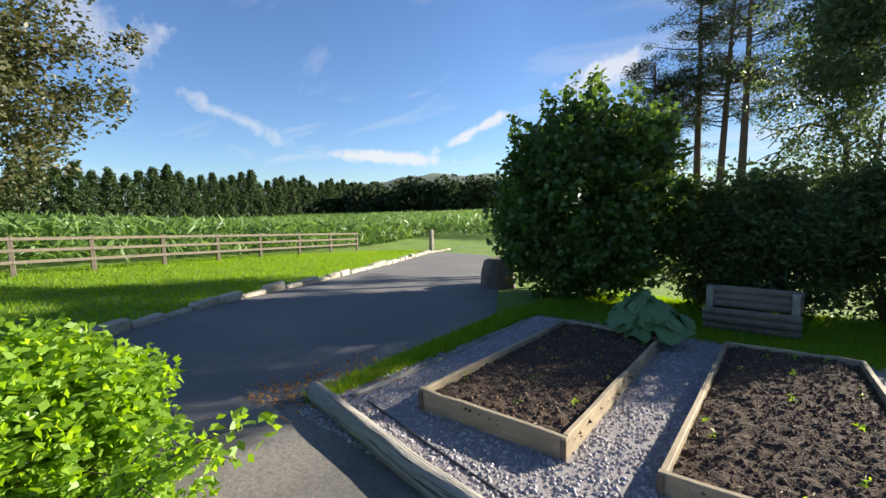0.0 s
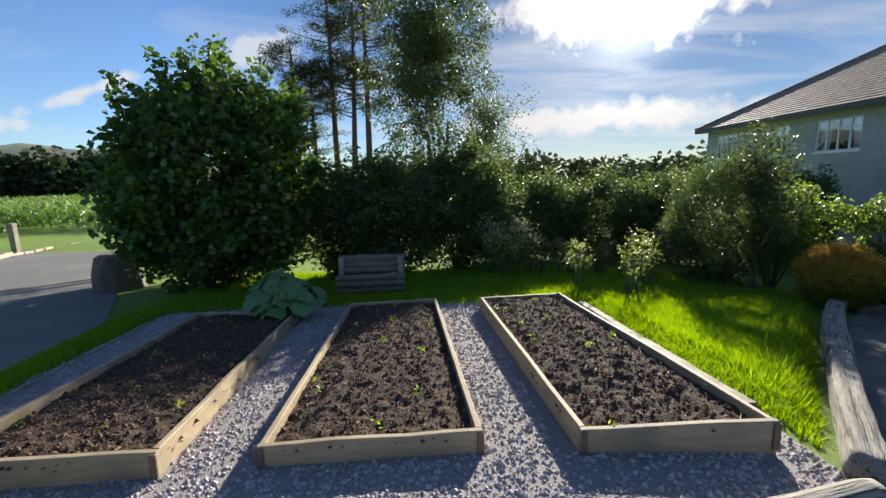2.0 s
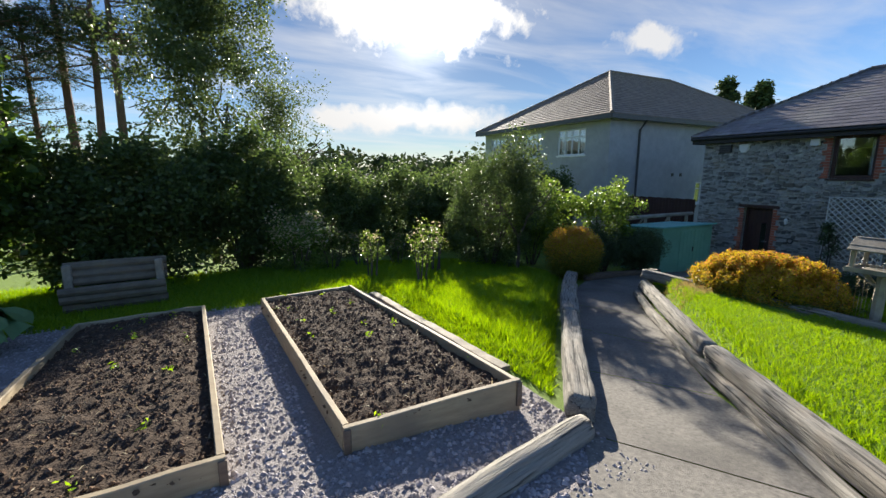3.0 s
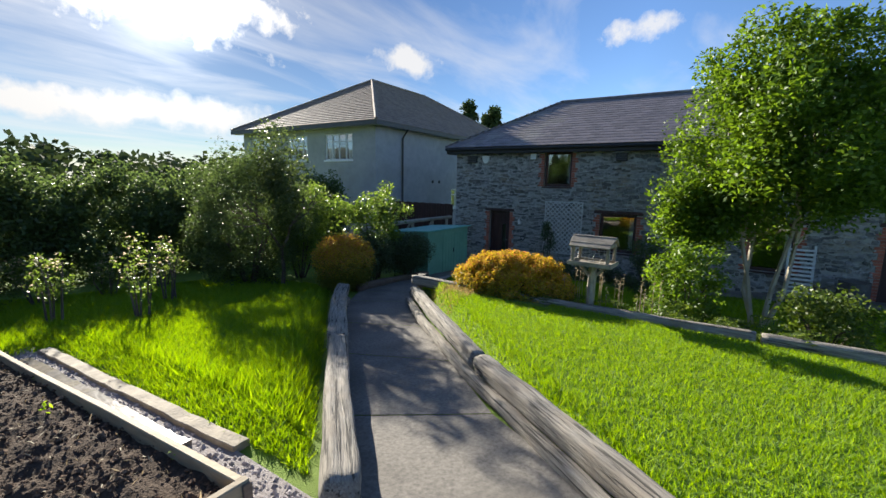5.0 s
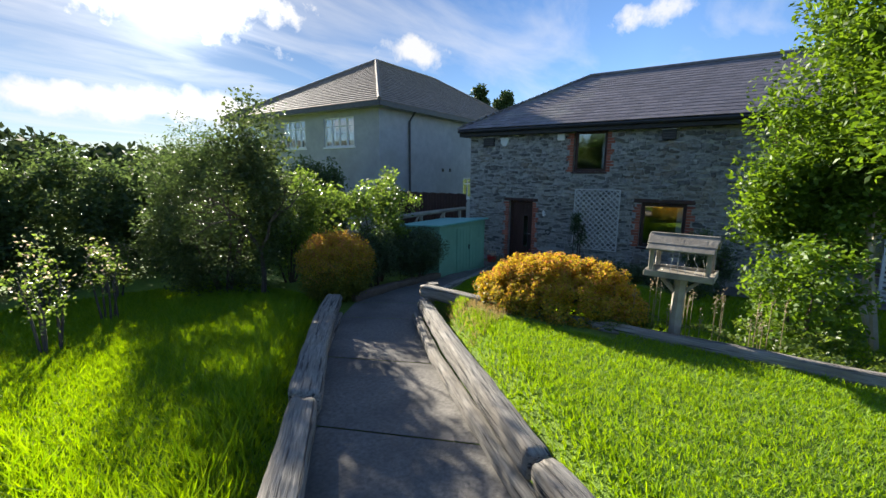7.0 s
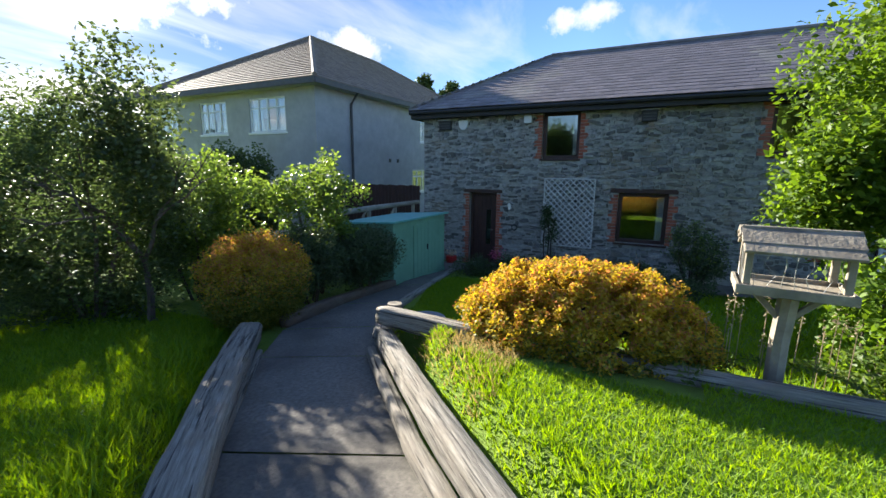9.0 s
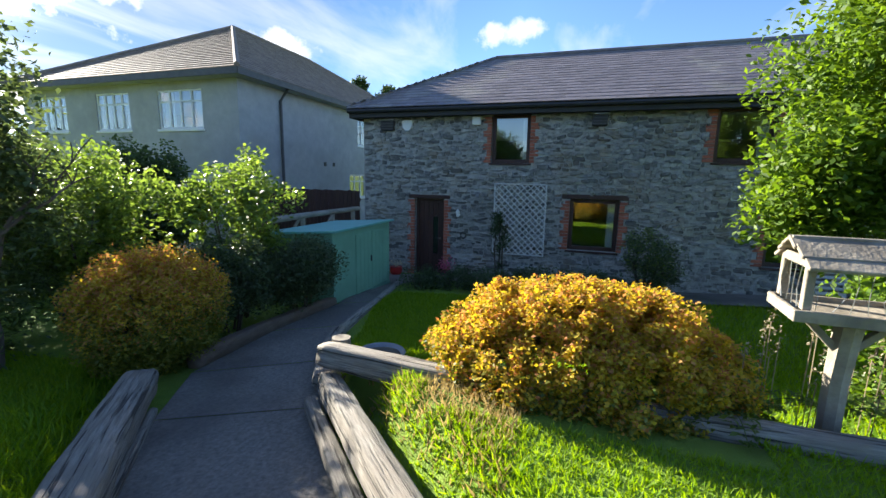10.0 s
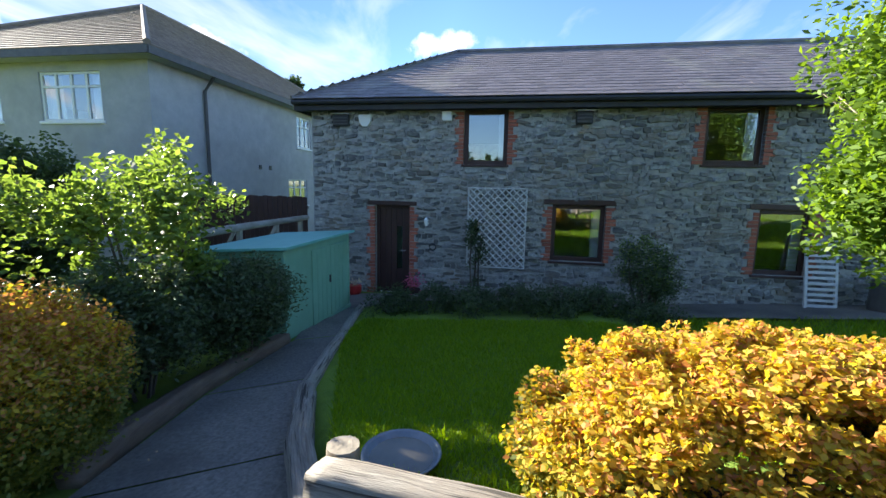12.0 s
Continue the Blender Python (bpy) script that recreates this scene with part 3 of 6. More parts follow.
DRIVE_L = [(-4.6, -7), (-5.2, -1.5), (-6.16, 1.71), (-7.66, 3.88), (-9.19, 7.08), (-12.48, 13.0), (-16.1, 19.05), (-17.0, 23.5), (-12.0, 27.5), (-4.0, 29.0)]
DRIVE_R = [(-2.35, -7), (-2.35, -1.5), (-2.32, 2.5), (-2.75, 4.1), (-3.3, 7.1), (-5.3, 10.2), (-9.5, 15.8), (-12.3, 20.0), (-11.3, 22.0), (-8.5, 23.0), (-3.0, 24.0)]
setting("road", sheet(DRIVE_L, DRIVE_R, 10, 0.02), M_TARMAC, "grey tarmac drive patched with long shadows", "road", True)
setting("forecourt", sheet([(-2.36, -7), (-2.36, 2.35), (-2.34, 2.62)], [(2.6, -7), (3.2, 0.1), (3.95, 2.55)], 12, 0.024), M_CONCRETE,
        "worn concrete apron before the raised beds", "pavement", True)
setting("gravel", sheet([(-2.3, 2.6), (-2.35, 4.5), (-2.7, 7.6)], [(3.86, 2.45), (4.0, 5), (3.9, 8.0)], 20, 0.02), M_GRAVELBED,
        "pale grey gravel between the raised beds", "gravel", True)

# path: slabs of concrete between the sleepers
PATH_L = [(2.9, 1.95), (3.80, 2.95), (4.66, 3.92), (5.75, 5.0), (6.75, 6.05), (8.0, 7.2), (8.8, 7.75), (10.2, 8.0), (11.9, 8.1), (13.6, 8.6), (15.4, 9.0)]
PATH_R = [(3.1, 0.1), (4.62, 1.80), (5.35, 2.98), (6.2, 3.9), (7.22, 4.98), (8.55, 6.12), (9.5, 6.62), (10.7, 7.2), (12.2, 7.55), (13.9, 7.95), (15.4, 7.2)]
path_root = tagged(new("path"), label="grey concrete garden path laid in long slabs", category="path", kind="structure")
for i in range(len(PATH_L) - 1):
    (ax, ay), (bx, by) = PATH_L[i], PATH_L[i + 1]
    (cx, cy), (dx, dy) = PATH_R[i], PATH_R[i + 1]
    k = 0.012
    part("slab", sheet([(ax + (bx - ax) * k, ay + (by - ay) * k), (bx, by)], [(cx + (dx - cx) * k, cy + (dy - cy) * k), (dx, dy)], 4, 0.03, step=0.3),
         M_CONCRETE, path_root)


# ---- raised beds ----
def raised_bed(corners, label, seed):
    """Four boards on edge round dug soil. corners: near left, near right, far right, far left, with the rim's height."""
    rng = np.random.default_rng(seed)
    c = [Vector(p) for p in corners]
    mid = sum(c, Vector()) / 4
    t = thing("raised_bed", (mid.x, mid.y, ground(mid.x, mid.y)), label, "raised bed", "raised beds on the gravel")
    th = 0.045
    for k in range(4):
        a, b = c[k], c[(k + 1) % 4]
        d = (b - a).normalized()
        inward = Vector((-d.y, d.x, 0))
        ext = 0.0 if k % 2 == 0 else -th - 0.002
        a2, b2 = a - d * ext, b + d * ext
        n = 6
        m, v, f = Mesh(), [], []
        bev = 0.006
        for i in range(n + 1):
            p = a2.lerp(b2, i / n) + Vector((0, 0, rng.normal() * 0.004))
            zb = min(base_ground(p.x, p.y) - 0.03, p.z - 0.16)
            for q, z in ((p, zb), (p, p.z - bev), (p + inward * bev, p.z), (p + inward * (th - bev), p.z), (p + inward * th, p.z - bev), (p + inward * th, zb)):
                v.append((q.x, q.y, z))
        for i in range(n):
            for j in range(5):
                o = i * 6 + j
                f.append((o, o + 6, o + 7, o + 1))
        f += [tuple(range(6)), tuple(reversed(range(n * 6, n * 6 + 6)))]
        part("board", m.add(v, f), M_BOARD, t)
    for p, q in ((c[0], c[1]), (c[1], c[0])):
        d = (q - p).normalized()
        o = p - d * 0.004 + Vector((0, -0.004, 0))
        part("corner_post", Mesh().box(-0.022, -0.012, -0.19, 0.022, 0.004, -0.012, Matrix.Translation(o + d * 0.02), 0.003), M_BOARDDARK, t, "damp dark board end")
    # soil, heaped and rough
    n, w = 96, 36
    v, f = [], []
    for i in range(n + 1):
        for j in range(w + 1):
            u, s = 0.02 + 0.96 * j / w, 0.008 + 0.984 * i / n
            p = c[0].lerp(c[1], u).lerp(c[3].lerp(c[2], u), s)
            edge = min(u, 1 - u) * 5
            z = p.z - 0.075 + 0.035 * min(1, edge) + 0.03 * noise.fractal((p.x * 8, p.y * 8, seed), 0.9, 2.0, 5)
            v.append((p.x, p.y, min(z, p.z - 0.012 if edge < 0.5 else p.z + 0.03)))
    for i in range(n):
        for j in range(w):
            o = i * (w + 1) + j
            f.append((o, o + 1, o + w + 2, o + w + 1))
    part("soil", Mesh().add(v, f), M_SOIL, t, "dark crumbly dug soil")
    m = Mesh()
    for _ in range(5200):
        i = rng.integers(len(v))
        x, y, z = v[i]
        x, y = x + rng.normal() * 0.03, y + rng.normal() * 0.03
        rock(rng, m, (x, y, z + 0.006), 0.004 + 0.020 * rng.random() ** 3, 0.7)
    part("crumb_layer", m, M_CLOD, t, "brown clods and bark crumbs", kind="stuff")
    pts = np.array([v[rng.integers(len(v))] for _ in range(320)]) + (0, 0, 0.012)
    part("straw", leaf_mesh("straw", L_STEM, pts, 0.05, rng, 1.6, 0.14), L_STEM, t, "bits of straw and dead stem", kind="stuff").matrix_parent_inverse = t.matrix_basis.inverted()
    pts = np.array([v[rng.integers(len(v))] for _ in range(14)])
    pts = np.concatenate([p + rng.normal(size=(7, 3)) * 0.022 + (0, 0, 0.03) for p in pts])
    part("weed_growth", leaf_mesh("weed_growth", L_BRIGHT, pts, 0.04, rng, 0.6, 0.4), L_BRIGHT, t, "few small green weeds", kind="stuff").matrix_parent_inverse = t.matrix_basis.inverted()


raised_bed([(-1.50, 3.27, 0.255), (-0.19, 3.36, 0.235), (-0.46, 6.95, -0.03), (-1.97, 7.15, -0.08)], "pale new timber raised bed of dark bare soil in shade", 3)
raised_bed([(0.374, 3.419, 0.20), (1.773, 3.482, 0.21), (1.541, 7.331, -0.02), (0.219, 7.293, -0.045)], "long pale timber raised bed filled with dug brown soil", 4)
raised_bed([(2.384, 3.424, 0.225), (3.62, 3.38, 0.26), (3.50, 7.45, -0.02), (2.209, 7.25, 0.0)], "pale timber raised bed beside the lawn with fresh soil", 5)

rng = np.random.default_rng(11)
m = Mesh()
for _ in range(34000):
    y = 2.5 + 5.4 * rng.random() ** 1.3
    x = -2.3 - 0.09 * (y - 3) + (6.2 + 0.09 * (y - 3)) * rng.random()
    if any(abs(x - bx) < 0.66 and 3.45 < y < 7.1 for bx in (-1.05, 0.98, 2.92)):
        continue
    rock(rng, m, (x, y, base_ground(x, y) + 0.022), 0.007 + 0.017 * rng.random() ** 2, 0.7)
tagged(part("gravel_stones", m, M_PEBBLE, kind="stuff"), label="loose pale angular gravel chippings", category="gravel")


# ---- timber edging ----
def log(name, pts, r, label, mat, seed, group="", seg=10, category="log", flat=1.0, hewn=0.0):
    """A weathered timber lying along a line: round, or hewn square as hewn goes to 1, with checks along its grain."""
    rng = np.random.default_rng(seed)
    P = [Vector(p) for p in pts]
    fine = []
    for a, b in zip(P, P[1:]):
        n = max(2, int((b - a).length / 0.07))
        fine += [a.lerp(b, i / n) for i in range(n)]
    fine.append(P[-1])
    seg = 28 if r > 0.05 else 10
    groove = rng.normal(size=seg) * 0.04
    for k in rng.integers(0, seg, 4):
        groove[k] -= 0.10
    rings, grain, run = [], [], 0.0
    turn = rng.normal() * 0.12
    for i, p in enumerate(fine):
        d = (fine[min(i + 1, len(fine) - 1)] - fine[max(i - 1, 0)]).normalized()
        side = d.cross(Vector((0, 0, 1))).normalized()
        up = side.cross(d)
        run += (p - fine[i - 1]).length if i else 0.0
        end = 0.90 if i in (0, len(fine) - 1) else 1.0
        for k in range(seg):
            a = 2 * math.pi * k / seg
            q = 1 / max(abs(math.cos(a)), abs(math.sin(a)))
            rr = r * (1 + hewn * (min(q, 1.27) - 1)) * end
            rr *= 1 + groove[k] * (0.5 + noise.noise((run * 1.3, k * 0.9, seed))) + 0.12 * noise.noise((run * 2.6, math.cos(a) * 1.5, math.sin(a) * 1.5 + seed))
            x, z = math.cos(a + turn) * rr, math.sin(a + turn) * rr * flat
            rings.append(p + side * x + up * z)
            grain.append((x, z, run + seed * 3.7))
    faces = [(i * seg + k, i * seg + (k + 1) % seg, (i + 1) * seg + (k + 1) % seg, (i + 1) * seg + k) for i in range(len(fine) - 1) for k in range(seg)]
    faces += [tuple(reversed(range(seg))), tuple(range((len(fine) - 1) * seg, len(fine) * seg))]
    me = Mesh().add(rings, faces).data(name, mat, True)
    me.attributes.new("grain", "FLOAT_VECTOR", "POINT").data.foreach_set("vector", np.array(grain, np.float32).ravel())
    return tagged(part(name, me, mat), label=label, category=category, group=group)


log("edging_log", [(-2.40, 2.78, 0.165), (-0.9, 2.53, 0.17), (0.62, 2.36, 0.18)], 0.085, "smooth grey round timber edging the gravel", M_ROUND, 1, "gravel edging", 14)
log("edging_log", [(0.66, 2.35, 0.18), (2.4, 2.62, 0.14), (3.80, 2.96, 0.08)], 0.09, "smooth grey round timber edging the gravel", M_ROUND, 2, "gravel edging", 14)
log("sleeper", [(3.90, 3.08, 0.10), (4.70, 3.97, 0.0), (5.70, 5.04, -0.13)], 0.10, "split weathered grey timber beside the path", M_HEWN, 3, "path edging", 8, hewn=0.8)
log("sleeper", [(5.74, 5.08, -0.14), (6.68, 6.09, -0.26), (7.4, 6.82, -0.34), (8.25, 7.62, -0.45)], 0.118, "split weathered grey timber beside the path", M_HEWN, 4, "path edging", 8, hewn=0.8)
log("path_edge", [(3.86, 2.98, 0.02), (5.74, 5.06, -0.23), (6.8, 6.12, -0.38), (8.1, 7.32, -0.56)], 0.03, "low dark board along the foot of the sleepers", M_HEWN, 5, "path edging", 6, hewn=0.8)
log("sleeper", [(3.05, -0.05, 0.25), (4.62, 1.68, 0.12), (5.9, 3.38, 0.0)], 0.078, "split weathered grey timber holding back the lawn", M_HEWN, 6, "path edging", 8, hewn=0.8)
log("sleeper", [(5.93, 3.42, -0.01), (7.25, 4.86, -0.12), (8.5, 6.08, -0.30)], 0.082, "split weathered grey timber holding back the lawn", M_HEWN, 7, "path edging", 8, hewn=0.8)
log("sleeper", [(4.55, 1.82, 0.02), (5.9, 3.52, -0.14), (7.2, 4.98, -0.28), (8.46, 6.2, -0.46)], 0.052, "lower half-buried timber along the path", M_HEWN, 8, "path edging", 8, hewn=0.8)
log("sleeper", [(8.95, 7.88, -0.62), (9.5, 8.02, -0.68), (10.3, 8.16, -0.76), (11.15, 8.20, -0.82), (11.9, 8.22, -0.88)], 0.09, "dark timber holding back the shrubs by the path", M_BOARDDARK, 19, "path edging", 8, hewn=0.8)
log("cross_log", [(8.56, 6.14, -0.11), (8.48, 5.6, -0.095), (8.38, 4.9, -0.08)], 0.09, "grey weathered log laid across the slope", M_HEWN, 9, "lawn edging", 9, hewn=0.8)
log("kerb_log", [(8.62, 6.2, -0.38), (9.3, 6.62, -0.48), (10.35, 7.12, -0.70)], 0.085, "short grey timber curving beside the path", M_HEWN, 10, "lower lawn edging", 9, hewn=0.35)
log("kerb_log", [(10.4, 7.15, -0.73), (11.4, 7.4, -0.82), (12.35, 7.62, -0.93)], 0.07, "smooth grey timber edging the lower lawn", M_ROUND, 11, "lower lawn edging", 10)
log("kerb_log", [(12.38, 7.63, -0.93), (13.2, 7.82, -1.0), (14.1, 8.0, -1.06)], 0.07, "smooth grey timber edging the lower lawn", M_ROUND, 12, "lower lawn edging", 10)
log("edging_log", [(8.36, 4.75, -0.07), (8.3, 3.0, -0.03), (8.24, 1.2, 0.0)], 0.075, "low grey log along the planted border", M_HEWN, 13, "lawn edging", 9, hewn=0.35)
log("edging_log", [(8.24, 1.15, 0.0), (8.18, -1.0, 0.02), (8.1, -4.0, 0.03)], 0.075, "low grey log along the planted border", M_HEWN, 14, "lawn edging", 9, hewn=0.35)
# wet boards between gravel and lawn
for x_a, x_b, y_a, y_b, w, h, mat, lab in ((3.74, 3.68, 4.35, 7.4, 0.17, 0.04, M_WETWOOD, "flat wet weathered plank sunk in the gravel"),
                                           (3.97, 3.91, 4.05, 7.6, 0.11, 0.06, M_GREYWOOD, "flat silvered plank along the grass")):
    v, f, n = [], [], 22
    rng = np.random.default_rng(int(w * 100))
    for i in range(n):
        q = i / (n - 1)
        x, y = x_a + (x_b - x_a) * q, y_a + (y_b - y_a) * q
        z = base_ground(x, y) + h + 0.004 * rng.normal()
        e = 0.006 * rng.normal()
        for o, zz in ((-w / 2 + e, z - 0.07), (-w / 2 + e, z - 0.006), (-w / 2 + e + 0.006, z), (w / 2 + e - 0.006, z + 0.003), (w / 2 + e, z - 0.004), (w / 2 + e, z - 0.07)):
            v.append((x + o, y, zz))
    for i in range(n - 1):
        for k in range(5):
            f.append((i * 6 + k, i * 6 + k + 6, i * 6 + k + 7, i * 6 + k + 1))
    f += [tuple(range(6)), tuple(reversed(range(6 * n - 6, 6 * n)))]
    tagged(part("edging_plank", Mesh().add(v, f), mat), label=lab, category="plank", group="planks beside the bed")
# low board and pipe beside the drive
log("edging_plank", [(-2.12, 3.0, 0.10), (-2.28, 4.6, -0.02), (-2.62, 7.0, -0.18)], 0.03, "thin grey edging timber beside the drive", M_ROUND, 15, "", 6, "plank")
log("hose", [(-1.95, 3.05, 0.09), (-1.0, 2.86, 0.105), (-0.2, 2.74, 0.105), (0.25, 2.62, 0.11)], 0.011, "thin black hose lying on the gravel", M_BLACK, 16, "", 6, "hose")


# ---- log seat by the hedge ----
def log_seat():
    t = thing("log_bench", (0.36, 8.75, ground(0.36, 8.75)), "rustic bench of stacked grey split logs by the hedge", "bench")
    rng = np.random.default_rng(5)
    z0 = ground(0.36, 8.75)
    for z, y, r in ((0.10, 8.72, 0.075), (0.25, 8.62, 0.07), (0.36, 8.60, 0.06), (0.44, 8.88, 0.06), (0.54, 8.92, 0.07), (0.66, 8.95, 0.065)):
        m = Mesh().tube([(-0.26, y, z0 + z), (0.3, y + 0.03, z0 + z + 0.005), (0.98, y + 0.09, z0 + z)], [r, r * 1.05, r * 0.95], 9, True, 0.1, rng)
        part("log", m, M_FENCE, t)
    for x in (-0.2, 0.9):
        part("post", Mesh().box(x - 0.05, 8.80, z0 - 0.02, x + 0.05, 8.90, z0 + 0.70, bevel=0.01), M_GREYWOOD, t)


log_seat()


# ---- bird table ----
def bird_table():
    x0, y0 = 8.58, 3.07
    gz = ground(8.58, 3.07)
    t = thing("bird_table", (x0, y0, gz), "weathered grey wooden bird table with a plank roof", "bird table")
    rot = Matrix.Translation((x0, y0, 0)) @ Matrix.Rotation(radians(-4), 4, "Z") @ Matrix.Translation((0, 0, 0.56)) @ Matrix.Scale(0.89, 4) @ Matrix.Translation((0, 0, -0.56))

    def b(name, x, y, z, X, Y, Z, label="", parent=None, m=None, bev=0.004):
        return part(name, Mesh().box(x, y, z, X, Y, Z, rot @ m if m is not None else rot, bev), M_GREYWOOD, parent or t, label)

    part("post", Mesh().tube([(x0, y0, gz - 0.05), (x0 + 0.01, y0, 0.2), (x0, y0 - 0.01, 0.52)], [0.058, 0.055, 0.06], 8, True, 0.15, np.random.default_rng(3)), M_GREYWOOD, t)
    for s in (-1, 1):
        part("brace", Mesh().box(-0.022, -0.02, 0, 0.022, 0.02, 0.26, rot @ Matrix.Translation((0, s * 0.03, 0.34)) @ Matrix.Rotation(-s * 0.75, 4, "X"), 0.004), M_GREYWOOD, t)
    b("floor", -0.20, -0.30, 0.545, 0.20, 0.30, 0.57)
    for s in (-1, 1):
        b("rim", s * 0.21 - 0.012, -0.325, 0.535, s * 0.21 + 0.012, 0.325, 0.60)
        b("rim", -0.198, s * 0.313 - 0.012, 0.535, 0.198, s * 0.313 + 0.012, 0.60)
        for r in (-1, 1):
            b("corner_post", s * 0.175 - 0.022, r * 0.265 - 0.022, 0.60, s * 0.175 + 0.022, r * 0.265 + 0.022, 0.84)
    for r in (-1, 1):
        b("gable", -0.20, r * 0.275 - 0.01, 0.83, 0.20, r * 0.275 + 0.01, 0.885)
    for s in (-1, 1):
        for k, (d, zz) in enumerate(((0.045, 0.955), (0.135, 0.915), (0.215, 0.865))):
            mm = Matrix.Translation((s * d, 0, zz)) @ Matrix.Rotation(s * 0.48, 4, "Y")
            b("roof_plank", -0.062, -0.33 + 0.01 * k, -0.011, 0.062, 0.33 - 0.012 * k, 0.011, m=mm)
    b("ridge_batten", -0.03, -0.32, 0.972, 0.03, 0.32, 0.99)
    rng = np.random.default_rng(9)
    for k in range(7):
        y = -0.22 + 0.074 * k
        m = Mesh().tube([rot @ Vector((-0.19, y, 0.60)), rot @ Vector((-0.192, y + rng.normal() * 0.02, 0.68)), rot @ Vector((-0.19, y + rng.normal() * 0.02, 0.76)), rot @ Vector((-0.19, y, 0.84))], 0.0022, 4, False)
        part("wire", m, M_WIRE, t)
    for k in range(4):
        x = -0.12 + 0.08 * k
        m = Mesh().tube([rot @ Vector((x, 0.285, 0.60)), rot @ Vector((x + rng.normal() * 0.03, 0.287, 0.70)), rot @ Vector((x, 0.285, 0.84))], 0.0022, 4, False)
        part("wire", m, M_WIRE, t)


bird_table()


# ---- stump and water dish ----
def water_dish():
    x, y = 9.02, 5.90
    z = ground(x, y)
    t = thing("water_dish", (x, y, z), "round shallow grey dish of water on the lawn", "dish")
    m, v, f, n = Mesh(), [], [], 36
    prof = [(0.14, 0.0), (0.195, 0.055), (0.208, 0.06), (0.204, 0.068), (0.187, 0.06), (0.135, 0.012)]
    for r, h in prof:
        v += [(x + r * math.cos(2 * math.pi * k / n), y + r * math.sin(2 * math.pi * k / n), z + 0.025 + h) for k in range(n)]
    for i in range(len(prof) - 1):
        for k in range(n):
            f.append((i * n + k, i * n + (k + 1) % n, (i + 1) * n + (k + 1) % n, (i + 1) * n + k))
    f.append(tuple(range(5 * n, 6 * n)))
    part("bowl", m.add(v, f), M_DISH, t, shade=True)
    w = Mesh().add([(x + 0.17 * math.cos(2 * math.pi * k / n), y + 0.17 * math.sin(2 * math.pi * k / n), z + 0.066) for k in range(n)], [tuple(range(n))])
    part("water", w, M_WATER, t, "still brownish water")


water_dish()
part("stump", Mesh().tube([(8.70, 6.08, -0.5), (8.70, 6.08, -0.25), (8.705, 6.08, -0.03)], [0.08, 0.075, 0.072], 16, True, 0.06, np.random.default_rng(2)), M_GREYWOOD)
tagged(bpy.data.objects["stump"], label="short sawn post stump beside the water dish", category="stump")


# ---- shed ----
def shed():
    x0, x1, y0, y1, zb = 11.95, 14.05, 8.22, 9.45, -1.02
    t = thing("garden_shed", (13.0, 8.8, zb), "pale green metal shed with a turquoise lean-to roof", "shed")
    slope = lambda x: 0.20 + 0.035 * (x - x0)
    m = Mesh()
    v = [(x, y, z) for x, y in ((x0, y0), (x1, y0), (x1, y1), (x0, y1)) for z in (zb - 0.1, 0)]
    v = [(x, y, z if z < -0.5 else 0.26 - 0.07 * (y - y0)) for x, y, z in v]
    part("body", m.add(v, [(0, 2, 3, 1), (2, 4, 5, 3), (4, 6, 7, 5), (6, 0, 1, 7)]), M_SHED, t)
    rm = Mesh()
    o = 0.09
    za, zc = 0.285, 0.285 - 0.07 * (y1 - y0) - 0.01
    q = [(x0 - o, y0 - o), (x1 + o, y0 - o), (x1 + o, y1 + o), (x0 - o, y1 + o)]
    zz = (za, za, zc, zc)
    rm.add([(a, b, h) for (a, b), h in zip(q, zz)] + [(a, b, h + 0.035) for (a, b), h in zip(q, zz)],
           [(3, 2, 1, 0), (4, 5, 6, 7), (0, 1, 5, 4), (1, 2, 6, 5), (2, 3, 7, 6), (3, 0, 4, 7)])
    part("roof", rm, M_SHEDROOF, t)
    for a, b in ((x0 + 0.72, x0 + 1.32), (x0 + 1.34, x0 + 1.94)):
        d = part("door", Mesh().box(a, y0 - 0.022, zb + 0.06, b, y0 - 0.004, 0.16, bevel=0.004), M_SHED, t)
        for k in range(1, 4):
            xx = a + (b - a) * k / 4
            part("rib", Mesh().box(xx - 0.012, y0 - 0.030, zb + 0.09, xx + 0.012, y0 - 0.022, 0.13, bevel=0.003), M_SHED, d)
    part("handle", Mesh().box(x0 + 1.26, y0 - 0.05, -0.42, x0 + 1.29, y0 - 0.022, -0.30, bevel=0.005), M_BLACK, t, "small black handle")
    for k in range(7):
        yy = y0 + 0.12 + k * 0.165
        part("rib", Mesh().box(x0 - 0.010, yy - 0.02, zb, x0 - 0.001, yy + 0.02, 0.17, bevel=0.003), M_SHED, t)
    for xx, yy in ((x0, y0), (x1, y0)):
        part("corner_trim", Mesh().box(xx - 0.025, yy - 0.012, zb - 0.08, xx + 0.025, yy + 0.03, 0.25, bevel=0.004), M_SHED, t)
    part("sill", Mesh().box(x0 - 0.02, y0 - 0.035, zb - 0.12, x1 + 0.02, y0 + 0.0, zb + 0.03, bevel=0.005), M_SHED, t)


shed()


